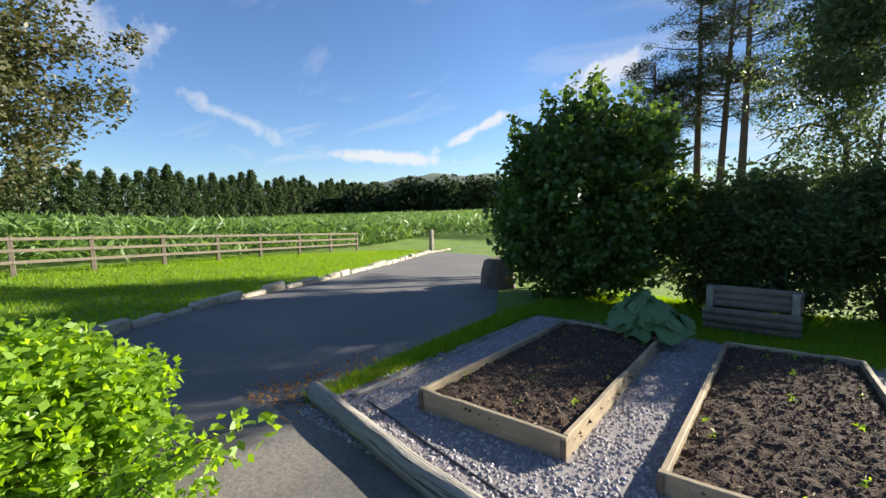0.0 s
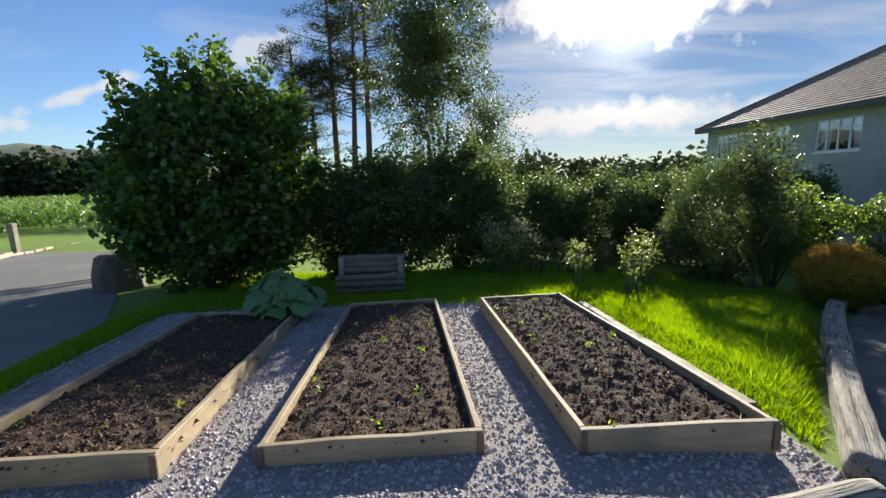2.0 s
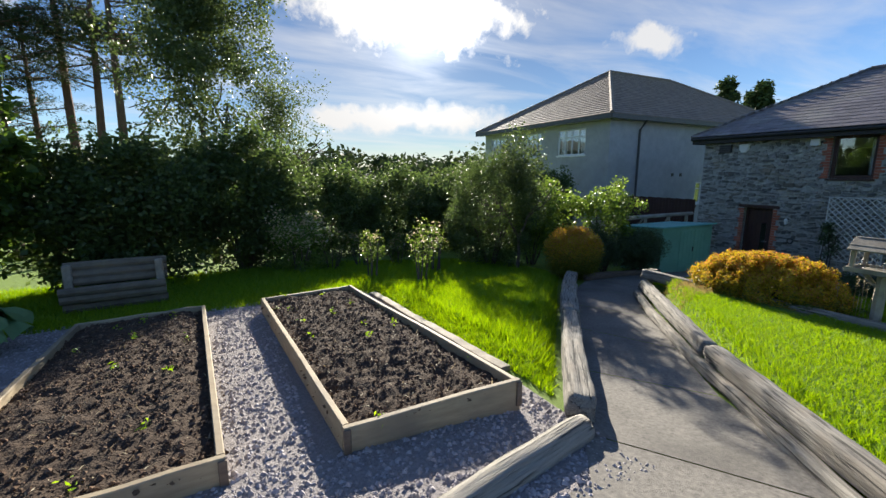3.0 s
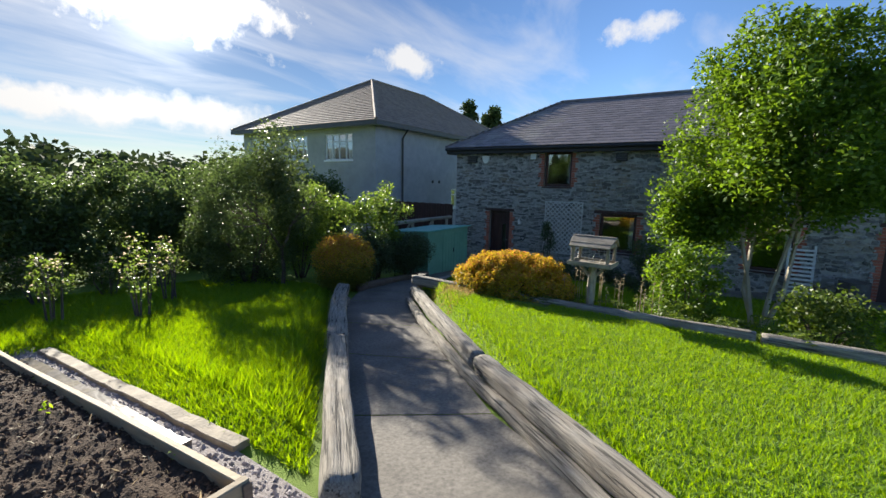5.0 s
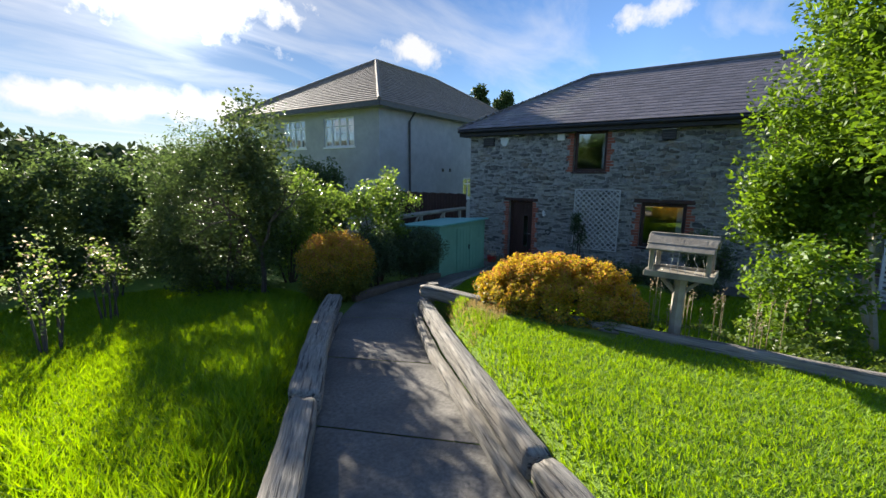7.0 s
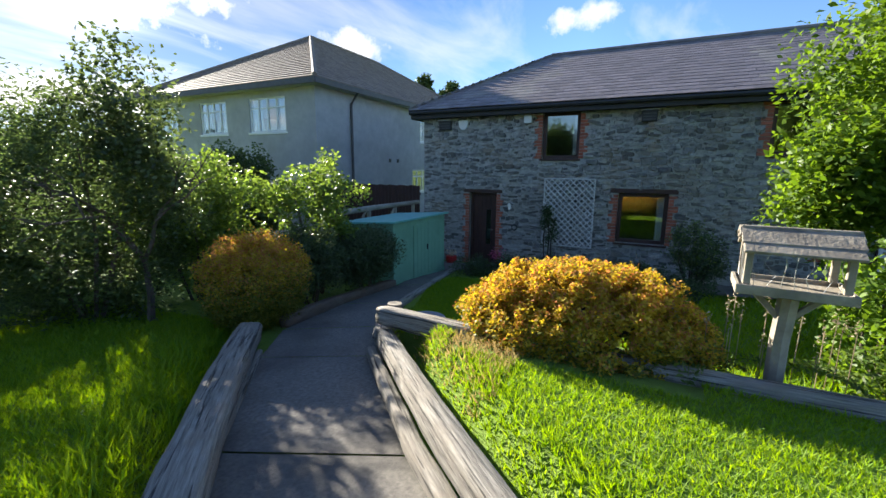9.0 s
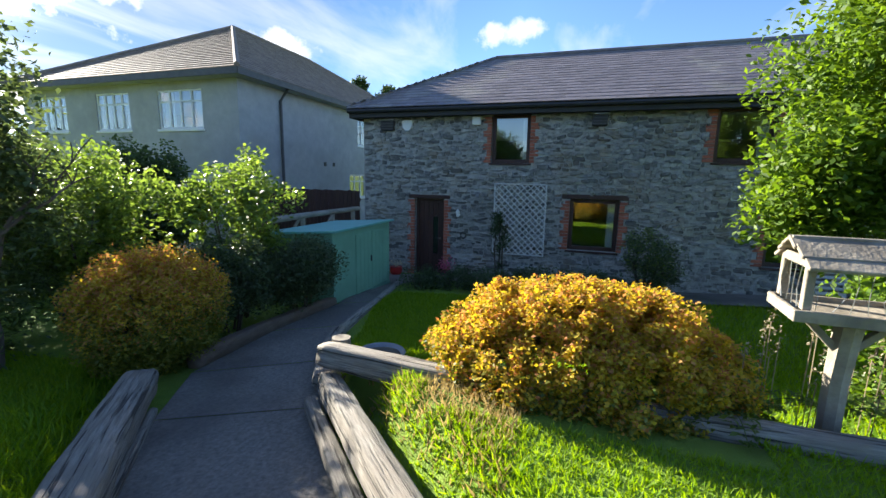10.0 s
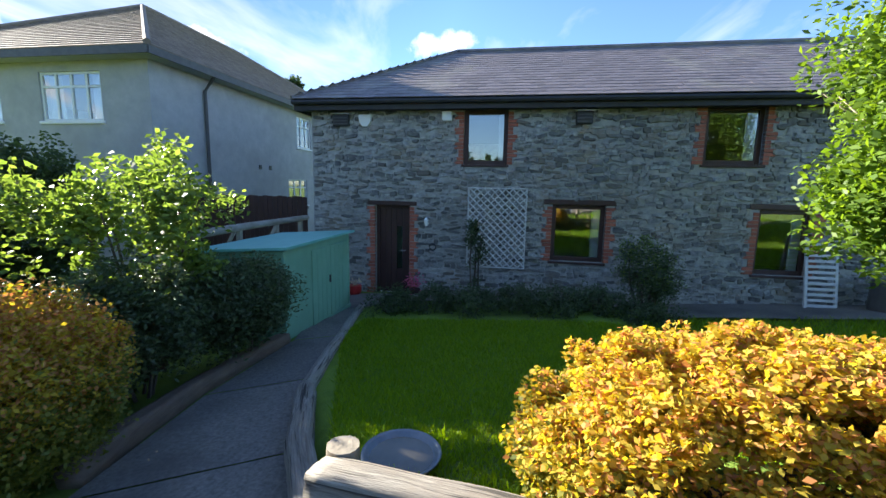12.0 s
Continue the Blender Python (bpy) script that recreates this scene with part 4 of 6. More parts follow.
# ---- pole rail and dark fence between the houses ----
def pole_rail():
    t = thing("pole_rail", (12.2, 9.75, -1.1), "rustic round-pole rail on timber posts behind the shed", "rail")
    part("rail", Mesh().tube([(11.9, 9.75, 0.37), (13.5, 9.75, 0.39), (15.5, 9.72, 0.40)], [0.065, 0.06, 0.055], 10, True, 0.08, np.random.default_rng(1)), M_POLE, t)
    for x in (12.15, 13.3, 14.4, 15.3):
        part("post", Mesh().tube([(x, 9.78, -1.25), (x, 9.78, 0.34)], 0.05, 8), M_POLE, t)
    for x in (13.0, 14.2):
        part("brace", Mesh().tube([(x, 9.8, 0.1), (x + 0.16, 9.75, 0.36)], 0.03, 6), M_POLE, t)


pole_rail()
fence_root = tagged(new("panel_fence"), label="dark brown close-boarded fence between the houses", category="fence")
for k in range(26):
    part("board", Mesh().box(15.95 + 0.002 * (k % 2), 9.95 + k * 0.12, -1.25, 15.975 + 0.002 * (k % 2), 10.06 + k * 0.12, 0.82 + 0.01 * (k % 3), bevel=0.003), M_BROWN, fence_root)
part("rail", Mesh().box(15.98, 9.95, 0.55, 16.03, 13.05, 0.63, bevel=0.004), M_BROWN, fence_root)


# ---- stone barn house ----
WX, WT = 15.70, 0.45
Y0, Y1, ZB, ZE = -9.0, 9.66, -1.3, 2.78
# openings in the facade: y low, y high, z low, z high
OPEN = {"door": (7.52, 8.28, -1.22, 0.70), "w1": (5.55, 6.42, 1.56, 2.64), "w3": (0.98, 1.98, 1.60, 2.66),
        "w2": (3.60, 4.62, -0.33, 0.80), "w4": (0.02, 0.92, -0.42, 0.80), "door2": (-2.6, -1.5, -1.2, 0.85), "w5": (-3.6, -2.7, 1.6, 2.66)}


def wall_with_holes(x0, x1, ya, yb, za, zb, holes):
    """A wall slab built of blocks round its openings."""
    ys = sorted({ya, yb, *[h[0] for h in holes], *[h[1] for h in holes]})
    m = Mesh()
    for a, b in zip(ys, ys[1:]):
        spans = sorted((h[2], h[3]) for h in holes if h[0] <= a + 1e-6 and h[1] >= b - 1e-6)
        z = za
        for lo, hi in spans + [(zb, zb)]:
            if lo > z + 1e-6:
                m.box(x0, a, z, x1, b, lo)
            z = hi
    return m


holes = list(OPEN.values())
facade = setting("wall_facade", wall_with_holes(WX, WX + WT, Y0, Y1, ZB, ZE, holes), M_MORTAR, "rubble slate stone wall of a converted barn", "wall")
setting("wall_gable", Mesh().box(WX + WT, Y1 - WT, ZB, 22.3, Y1, ZE), M_MORTAR, "stone end wall of the barn", "wall")
setting("wall_gable_far", Mesh().box(WX + WT, Y0, ZB, 22.3, Y0 + WT, ZE), M_MORTAR, "far end wall of the barn", "wall")
setting("wall_back", Mesh().box(21.85, Y0 + WT, ZB, 22.3, Y1 - WT, ZE), M_MORTAR, "rear wall of the barn", "wall")
setting("ceiling", Mesh().box(WX + WT, Y0 + WT, ZE - 0.2, 21.85, Y1 - WT, ZE - 0.05), M_WHITE, "plain ceiling inside the barn", "ceiling")
setting("floor", Mesh().box(WX + WT, Y0 + WT, ZB + 0.02, 21.85, Y1 - WT, ZB + 0.12), M_BROWN, "dark floor inside the barn", "floor")
setting("upper_floor", Mesh().box(WX + WT, Y0 + WT, 1.15, 21.85, Y1 - WT, 1.3), M_WHITE, "floor between the storeys of the barn", "floor")

# roof: a hip at the near end
RX, RZ, RY = 19.0, 4.68, 7.05
EX, EZ, EY = 15.42, 2.80, 9.95
rf = Mesh()
rf.add([(EX, EY, EZ), (EX, Y0 - 0.2, EZ), (RX, Y0 - 0.2, RZ), (RX, RY, RZ), (22.58, EY, EZ), (22.58, Y0 - 0.2, EZ)],
       [(0, 3, 2, 1), (0, 4, 3), (3, 4, 5, 2), (0, 1, 5, 4)])
roof = setting("roof_barn", rf, M_SLATEJ, "hipped slate roof of the barn", "roof")
part("ridge_tiles", Mesh().tube([(RX, RY, RZ + 0.03), (RX, Y0 - 0.2, RZ + 0.03)], 0.07, 8), M_SLATE, roof)
part("hip_tiles", Mesh().tube([(EX, EY, EZ + 0.04), (RX, RY, RZ + 0.04)], 0.05, 8), M_SLATE, roof)
part("fascia", Mesh().box(EX + 0.02, Y0 - 0.2, EZ - 0.20, EX + 0.05, EY - 0.03, EZ - 0.005, bevel=0.004), M_FASCIA, roof, "black painted fascia board")
part("soffit", Mesh().box(EX + 0.05, Y0 - 0.2, EZ - 0.19, WX + 0.0, EY - 0.03, EZ - 0.16), M_FASCIA, roof)
part("fascia", Mesh().box(EX + 0.05, EY - 0.05, EZ - 0.20, 22.5, EY - 0.02, EZ - 0.005, bevel=0.004), M_FASCIA, roof)
part("gutter", Mesh().tube([(EX - 0.03, Y0 - 0.2, EZ - 0.05), (EX - 0.03, EY - 0.02, EZ - 0.05)], 0.05, 8), M_FASCIA, roof, "black half-round gutter")


def barn_window(name, key, lintel, split=False):
    a, b, lo, hi = OPEN[key]
    ob = tagged(new(name), label="dark brown timber casement set in red brick jambs", category="window", kind="structure")
    x = WX + 0.10
    fw = 0.085
    fr = Mesh().box(x, a + 0.002, lo + 0.002, x + 0.07, a + fw, hi - 0.002, bevel=0.006).box(x, b - fw, lo + 0.002, x + 0.07, b - 0.002, hi - 0.002, bevel=0.006)
    fr.box(x, a + fw, lo + 0.002, x + 0.07, b - fw, lo + fw, bevel=0.006).box(x, a + fw, hi - fw, x + 0.07, b - fw, hi - 0.002, bevel=0.006)
    part("window_frame", fr, M_BROWN, ob)
    part("pane", Mesh().box(x + 0.03, a + fw, lo + fw, x + 0.042, b - fw, hi - fw), M_GLASS, ob).visible_shadow = False
    part("window_sill", Mesh().box(WX - 0.045, a - 0.04, lo - 0.045, x, b + 0.04, lo - 0.003, bevel=0.006), M_BROWN, ob)
    if lintel:
        part("lintel", Mesh().box(WX - 0.03, a - 0.17, hi + 0.003, x + 0.05, b + 0.17, hi + 0.10, bevel=0.006), M_BROWN, ob)
    cur = Mesh().box(x + 0.16, a + 0.01, lo + 0.06, x + 0.19, a + (b - a) * 0.22, hi - 0.05, bevel=0.01)
    part("curtain", cur, M_WHITE, ob, "pale drawn-back curtain")
    return ob


for nm, key, lin in (("window_1", "w1", True), ("window_2", "w2", True), ("window_3", "w3", True), ("window_4", "w4", True), ("window_5", "w5", True)):
    barn_window(nm, key, lin)


def barn_door(name, key):
    a, b, lo, hi = OPEN[key]
    ob = tagged(new(name), label="dark brown boarded door with a narrow glazed strip", category="door", kind="structure")
    x = WX + 0.12
    part("door_frame", Mesh().box(x, a + 0.002, lo, x + 0.08, a + 0.07, hi - 0.002, bevel=0.005).box(x, b - 0.07, lo, x + 0.08, b - 0.002, hi - 0.002, bevel=0.005)
         .box(x, a + 0.07, hi - 0.07, x + 0.08, b - 0.07, hi - 0.002, bevel=0.005), M_BROWN, ob)
    n = 5
    for k in range(n):
        w = (b - a - 0.15) / n
        if k == 1:
            part("glazing", Mesh().box(x + 0.04, a + 0.075 + k * w, lo + 0.55, x + 0.05, a + 0.075 + (k + 1) * w, hi - 0.45), M_GLASS, ob, "narrow glass strip")
            part("board", Mesh().box(x + 0.03, a + 0.075 + k * w, lo + 0.03, x + 0.06, a + 0.075 + (k + 1) * w - 0.004, lo + 0.55, bevel=0.003), M_BROWN, ob)
            part("board", Mesh().box(x + 0.03, a + 0.075 + k * w, hi - 0.45, x + 0.06, a + 0.075 + (k + 1) * w - 0.004, hi - 0.075, bevel=0.003), M_BROWN, ob)
        else:
            part("board", Mesh().box(x + 0.03, a + 0.075 + k * w, lo + 0.03, x + 0.06, a + 0.075 + (k + 1) * w - 0.004, hi - 0.075, bevel=0.003), M_BROWN, ob)
    part("door_handle", Mesh().tube([(x + 0.03, a + 0.13, lo + 0.95), (x - 0.02, a + 0.13, lo + 0.95), (x - 0.02, a + 0.24, lo + 0.95)], 0.01, 6), M_WIRE, ob)
    part("threshold", Mesh().box(WX - 0.14, a - 0.05, lo - 0.08, x + 0.1, b + 0.05, lo - 0.003, bevel=0.01), M_CONCRETE, ob, "low stone doorstep")
    part("weather_bar", Mesh().box(x - 0.01, a + 0.07, lo + 0.004, x + 0.025, b - 0.07, lo + 0.028, bevel=0.004), M_WHITE, ob, "pale metal weather bar")
    part("lintel", Mesh().box(WX - 0.025, a - 0.15, hi + 0.003, x + 0.05, b + 0.15, hi + 0.09, bevel=0.006), M_BROWN, ob)


barn_door("door_1", "door")
barn_door("door_2", "door2")


# ---- fittings on the facade ----
def trellis():
    t = thing("trellis", (15.6, 5.7, -0.55), "pale diamond lattice trellis fixed to the stone wall", "trellis")
    a, b, lo, hi = 5.12, 6.30, -0.50, 1.08
    x = WX - 0.055
    for name, q in (("frame", (x, a, lo, x + 0.025, a + 0.025, hi)), ("frame", (x, b - 0.025, lo, x + 0.025, b, hi)),
                    ("frame", (x, a, lo - 0.025, x + 0.025, b, lo)), ("frame", (x, a, hi, x + 0.025, b, hi + 0.025))):
        part(name, Mesh().box(*q, bevel=0.003), M_TRELLIS, t)
    w, h = b - a, hi - lo
    s = 0.135
    for sign in (1, -1):
        k = -h
        while k < w:
            # line y = a + k + u, z = lo + u (or hi - u), clipped to the frame
            u0, u1 = max(0, -k), min(h, w - k)
            if u1 - u0 > 0.05:
                p = [(x + 0.012 - 0.008 * sign, a + k + u, lo + u if sign > 0 else hi - u) for u in (u0, u1)]
                part("lath", Mesh().tube(p, 0.013, 4), M_TRELLIS, t)
            k += s * 1.414 * 0.75
    return t


trellis()
for y, z, w in ((8.98, 2.44, 0.17), (4.13, 2.46, 0.15)):
    t = thing("wall_vent", (WX, y, z - 0.15), "dark box vent with a metal hood under the eaves", "vent", "vents on the facade")
    part("box", Mesh().box(WX - 0.10, y - w, z - 0.13, WX + 0.01, y + w, z + 0.10, bevel=0.008), M_FASCIA, t)
    part("hood", Mesh().box(WX - 0.14, y - w - 0.03, z + 0.10, WX + 0.01, y + w + 0.03, z + 0.125, bevel=0.005), M_WIRE, t, "galvanised hood")
    for k in range(3):
        part("slat", Mesh().box(WX - 0.115, y - w + 0.02, z - 0.10 + 0.06 * k, WX - 0.10, y + w - 0.02, z - 0.075 + 0.06 * k), M_PIPE, t)
t = thing("alarm_box", (WX, 8.47, 2.4), "white shield-shaped alarm box under the eaves", "alarm box")
bmv = [(0, 0.15, 0.11), (0, 0.12, 0.13), (0, -0.12, 0.13), (0, -0.15, 0.11), (0, -0.13, -0.03), (0, -0.06, -0.13), (0, 0.06, -0.13), (0, 0.13, -0.03)]
part("cover", Mesh().add([(WX - 0.0, 8.47 + y, 2.42 + z) for x, y, z in bmv] + [(WX - 0.07, 8.47 + y * 0.9, 2.42 + z * 0.9) for x, y, z in bmv],
                         [tuple(range(8, 16)), *[(k, (k + 1) % 8, 8 + (k + 1) % 8, 8 + k) for k in range(8)]]), M_WHITE, t)
t = thing("floodlight", (WX, 6.75, 2.5), "white square lamp housing beside the window", "lamp")
part("housing", Mesh().box(WX - 0.10, 6.66, 2.40, WX, 6.86, 2.58, bevel=0.012), M_WHITE, t)
part("bracket", Mesh().box(WX - 0.03, 6.60, 2.46, WX, 6.66, 2.52), M_BLACK, t)
t = thing("wall_lantern", (WX, 7.15, 0.35), "small white lantern by the door", "lamp")
part("backplate", Mesh().box(WX - 0.02, 7.11, 0.32, WX + 0.01, 7.19, 0.46, bevel=0.004), M_WHITE, t)
part("lantern", Mesh().tube([(WX - 0.08, 7.15, 0.30), (WX - 0.08, 7.15, 0.42), (WX - 0.08, 7.15, 0.47)], [0.03, 0.05, 0.015], 8), M_WHITE, t)
t = thing("hose_hook", (WX, 7.02, -0.25), "dark round hook on the stone wall", "hook")
part("hook", Mesh().tube([(WX - 0.01, 7.02 + 0.07 * math.cos(k), -0.15 + 0.07 * math.sin(k)) for k in np.linspace(0, 6.0, 10)], 0.018, 6), M_BLACK, t)
t = thing("flower_pot", (15.35, 8.62, -1.2), "red glazed pot with pale flowers by the door", "flower pot")
part("pot", Mesh().tube([(15.35, 8.62, -1.22), (15.35, 8.62, -1.1), (15.35, 8.62, -0.98)], [0.10, 0.15, 0.15], 14), M_RED, t)
rng = np.random.default_rng(20)
part("plant", leaf_mesh("plant", L_CREAM, np.array((15.35, 8.62, -0.90)) + rng.normal(size=(60, 3)) * (0.08, 0.08, 0.05), 0.06, rng), L_CREAM, t, kind="stuff").matrix_parent_inverse = t.matrix_basis.inverted()
t = thing("flower_pot", (15.40, 7.35, -1.2), "dark pot of pink flowers by the doorstep", "flower pot")
part("pot", Mesh().tube([(15.4, 7.35, -1.22), (15.4, 7.35, -1.0)], [0.10, 0.14], 14), M_BROWN, t)
part("plant", leaf_mesh("plant", L_PINK, np.array((15.4, 7.35, -0.85)) + rng.normal(size=(140, 3)) * (0.10, 0.10, 0.08), 0.06, rng), L_PINK, t, kind="stuff").matrix_parent_inverse = t.matrix_basis.inverted()
# slatted rack leaning on the wall
t = thing("slatted_rack", (15.45, -0.05, -1.1), "white slatted wooden rack leaning against the wall", "rack")
lean = Matrix.Translation((15.35, -0.08, -1.15)) @ Matrix.Rotation(radians(9), 4, "Y")
for y in (-0.24, 0.24):
    part("side_rail", Mesh().box(-0.02, y - 0.025, 0, 0.02, y + 0.025, 1.5, lean, 0.004), M_TRELLIS, t)
for k in range(12):
    part("slat", Mesh().box(-0.03, -0.22, 0.25 + 0.1 * k, -0.015, 0.22, 0.30 + 0.1 * k, lean, 0.003), M_TRELLIS, t)
part("water_butt", Mesh().tube([(15.2, -1.0, -1.2), (15.2, -1.0, -0.8), (15.2, -1.0, -0.35)], [0.26, 0.29, 0.27], 18), M_PIPE)
tagged(bpy.data.objects["water_butt"], label="dark plastic water butt by the barn wall", category="water butt")
setting("pavement_1", sheet([(14.5, -6), (14.5, 7.3)], [(15.68, -6), (15.68, 7.3)], 4, 0.05, ground), M_CONCRETE, "narrow concrete strip along the barn", "pavement")


# ---- rendered house with a hipped roof ----
def neighbour():
    t = thing("house", (15.8, 13.6, -1.2), "grey rendered two-storey house with a hipped tiled roof", "house")
    x0, x1, y0, y1, zb, ze = 15.8, 30.3, 13.6, 22.7, -1.4, 3.98
    wins = [(14.88, 16.58, 2.48, 3.60), (17.75, 19.2, 2.48, 3.60), (20.6, 22.0, 2.48, 3.60)]
    front = wall_with_holes(x0, x0 + 0.3, y0, y1, zb, ze, wins)
    part("wall", front, M_RENDER, t)
    swap = Matrix(((0, 1, 0, 0), (1, 0, 0, 0), (0, 0, 1, 0), (0, 0, 0, 1)))
    side_w = [(22.4, 23.5, 2.5, 3.65), (21.7, 23.1, 0.30, 1.28)]
    s = wall_with_holes(y0, y0 + 0.3, x0 + 0.3, x1, zb, ze, side_w)
    s.v = [tuple(swap @ Vector(p)) for p in s.v]
    s.f = [tuple(reversed(q)) for q in s.f]
    part("wall", s, M_RENDER, t)
    part("wall", Mesh().box(x0 + 0.3, y1 - 0.3, zb, x1, y1, ze), M_RENDER, t)
    part("wall", Mesh().box(x1 - 0.3, y0 + 0.3, zb, x1, y1 - 0.3, ze), M_RENDER, t)
    part("ceiling", Mesh().box(x0 + 0.3, y0 + 0.3, ze - 0.15, x1 - 0.3, y1 - 0.3, ze), M_WHITE, t)
    o = 0.42
    a, b, c, d = x0 - o, x1 + o, y0 - o, y1 + o
    rz, r0, r1, ry = 6.97, 20.6, 25.5, 18.15
    r = part("roof", Mesh().add([(a, c, ze), (b, c, ze), (b, d, ze), (a, d, ze), (r0, ry, rz), (r1, ry, rz)],
                                [(0, 1, 5, 4), (2, 3, 4, 5), (3, 0, 4), (1, 2, 5), (3, 2, 1, 0)]), M_TILE, t)
    # courses of tiles standing slightly proud
    m = Mesh()
    for k in range(26):
        f0, f1 = k / 26, (k + 1.08) / 26
        for p, q, u, w in (((a, c, ze), (b, c, ze), (r0, ry, rz), (r1, ry, rz)), ((a, d, ze), (a, c, ze), (r0, ry, rz), (r0, ry, rz))):
            P, Q, U, W = Vector(p), Vector(q), Vector(u), Vector(w)
            nrm = (Q - P).cross(U - P).normalized() * 1.0
            n = 44
            for i in range(n):
                A0, A1 = P.lerp(U, f0), Q.lerp(W, f0)
                B0, B1 = P.lerp(U, min(f1, 1)), Q.lerp(W, min(f1, 1))
                g0, g1 = (i + 0.02) / n, (i + 0.98) / n
                m.add([A0.lerp(A1, g0) + nrm * 0.035, A0.lerp(A1, g1) + nrm * 0.035, B0.lerp(B1, g1) + nrm * 0.012, B0.lerp(B1, g0) + nrm * 0.012,
                       A0.lerp(A1, g0) + nrm * 0.005, A0.lerp(A1, g1) + nrm * 0.005], [(0, 1, 2, 3), (4, 5, 1, 0)])
    part("tile_covering", m, M_TILE, r, "weathered brown roof tiles", kind="stuff")
    for p, q in (((a, c, ze + 0.04), (r0, ry, rz + 0.04)), ((a, d, ze + 0.04), (r0, ry, rz + 0.04)), ((r0, ry, rz + 0.04), (r1, ry, rz + 0.04)), ((b, c, ze + 0.04), (r1, ry, rz + 0.04))):
        part("ridge_tiles", Mesh().tube([p, q], 0.08, 7), M_TILE, r)
    part("fascia", Mesh().box(a - 0.02, c, ze - 0.17, a + 0.01, d, ze - 0.003).box(a + 0.01, c - 0.02, ze - 0.17, b, c + 0.01, ze - 0.003), M_PIPE, t)
    part("soffit", Mesh().box(a + 0.01, c + 0.01, ze - 0.16, x0 - 0.002, d, ze - 0.14).box(x0 - 0.002, c + 0.01, ze - 0.16, b, y0 - 0.002, ze - 0.14), M_RENDER, t)

    def window(pos, wide, low, high, along_y, cols):
        w = part("window", Mesh().box(*((x0 - 0.05, pos - 0.05, low - 0.07, x0 + 0.05, pos + wide + 0.05, low - 0.003) if along_y else
                                        (pos - 0.05, y0 - 0.05, low - 0.07, pos + wide + 0.05, y0 + 0.05, low - 0.003)), bevel=0.008), M_WHITE, t, "white framed casement window")

        def bar(u0, v0, u1, v1, d0, d1, name, mat):
            q = (x0 + d0, pos + u0, low + v0, x0 + d1, pos + u1, low + v1) if along_y else (pos + u0, y0 + d0, low + v0, pos + u1, y0 + d1, low + v1)
            return part(name, Mesh().box(*q), mat, w)

        h = high - low
        for u in [0] + [wide * k / cols for k in range(1, cols)] + [wide]:
            u_ = min(max(u, 0.03), wide - 0.03)
            bar(u_ - 0.028, 0, u_ + 0.028, h, 0.04, 0.10, "frame", M_WHITE)
        for v in (0.03, h * 0.70, h - 0.03):
            bar(0.002, v - 0.026, wide - 0.002, v + 0.026, 0.045, 0.095, "frame", M_WHITE)
        bar(0.01, 0.01, wide - 0.01, h - 0.01, 0.065, 0.075, "pane", M_GLASS).visible_shadow = False
        bar(0.05, 0.05, wide * 0.25, h - 0.05, 0.2, 0.23, "curtain", M_WHITE)
        bar(wide * 0.75, 0.05, wide - 0.05, h - 0.05, 0.2, 0.23, "curtain", M_WHITE)

    for y_a, y_b, lo, hi in wins:
        window(y_a, y_b - y_a, lo, hi, True, 4)
    for x_a, x_b, lo, hi in side_w:
        window(x_a, x_b - x_a, lo, hi, False, 3)
    part("downpipe", Mesh().tube([(17.5, c + 0.05, ze - 0.12), (17.5, y0 - 0.06, ze - 0.5), (17.5, y0 - 0.06, zb)], 0.045, 8), M_PIPE, t, "dark cast downpipe")
    for x in (19.92, 20.5):
        part("flue", Mesh().box(x - 0.06, y0 - 0.03, 1.56, x + 0.06, y0 + 0.01, 1.70), M_BLACK, t, "small dark vent")


neighbour()


# ---- planting ----
shrub("golden_spirea", "rounded golden spirea bush with copper tips on the lawn edge", (8.78, 4.35, -0.02), (0.70, 0.95, 0.54), L_GOLD, 31, 1400, 170, 0.029, 0.08, 14,
      slim=0.65, fill=0.84, up=0.8, low=L_SPGREEN, tip=L_PINKTIP, tip_share=0.2, tip_label="copper-orange new leaves", group="golden spireas")
shrub("golden_spirea", "green and gold spirea bush leaning over the path edge", (8.85, 8.22, -0.10), (0.68, 0.52, 0.54), L_GOLD, 32, 620, 150, 0.030, 0.13, 10,
      slim=0.65, fill=0.66, up=0.8, low=L_SPGREEN, tip=L_PINKTIP, tip_share=0.35, tip_label="copper-orange new leaves", group="golden spireas")
shrub("dark_shrub", "low dark evergreen shrub beside the green shed", (11.2, 8.3, -0.2), (0.7, 0.5, 0.42), L_YEW, 33, 150, 190, 0.05, 0.2, 8, slim=0.4, fill=0.6)
shrub("dark_shrub", "loose dark evergreen shrub over the path wall", (10.15, 8.62, -0.16), (0.72, 0.48, 0.52), L_YEW, 39, 170, 150, 0.05, 0.2, 8, slim=0.4, fill=0.5)
shrub("apple_bush", "sunlit light-green leafy bush behind the path", (10.75, 9.05, 0.75), (0.98, 0.9, 0.78), L_APPLE, 34, 62, 95, 0.08, 0.25, 7, fill=0.3)
shrub("tall_shrub", "tall loose shrub with backlit olive leaves", (9.6, 10.6, 0.5), (1.1, 1.0, 1.15), L_APPLE, 35, 120, 120, 0.07, 0.35, 7, fill=0.3)
shrub("conifer_shrub", "dense dark domed conifer shrub on the back lawn", (8.0, 10.3, 0.75), (1.25, 1.2, 1.55), L_DARK, 36, 190, 170, 0.07, 0.3, 5, slim=0.3, fill=0.6)
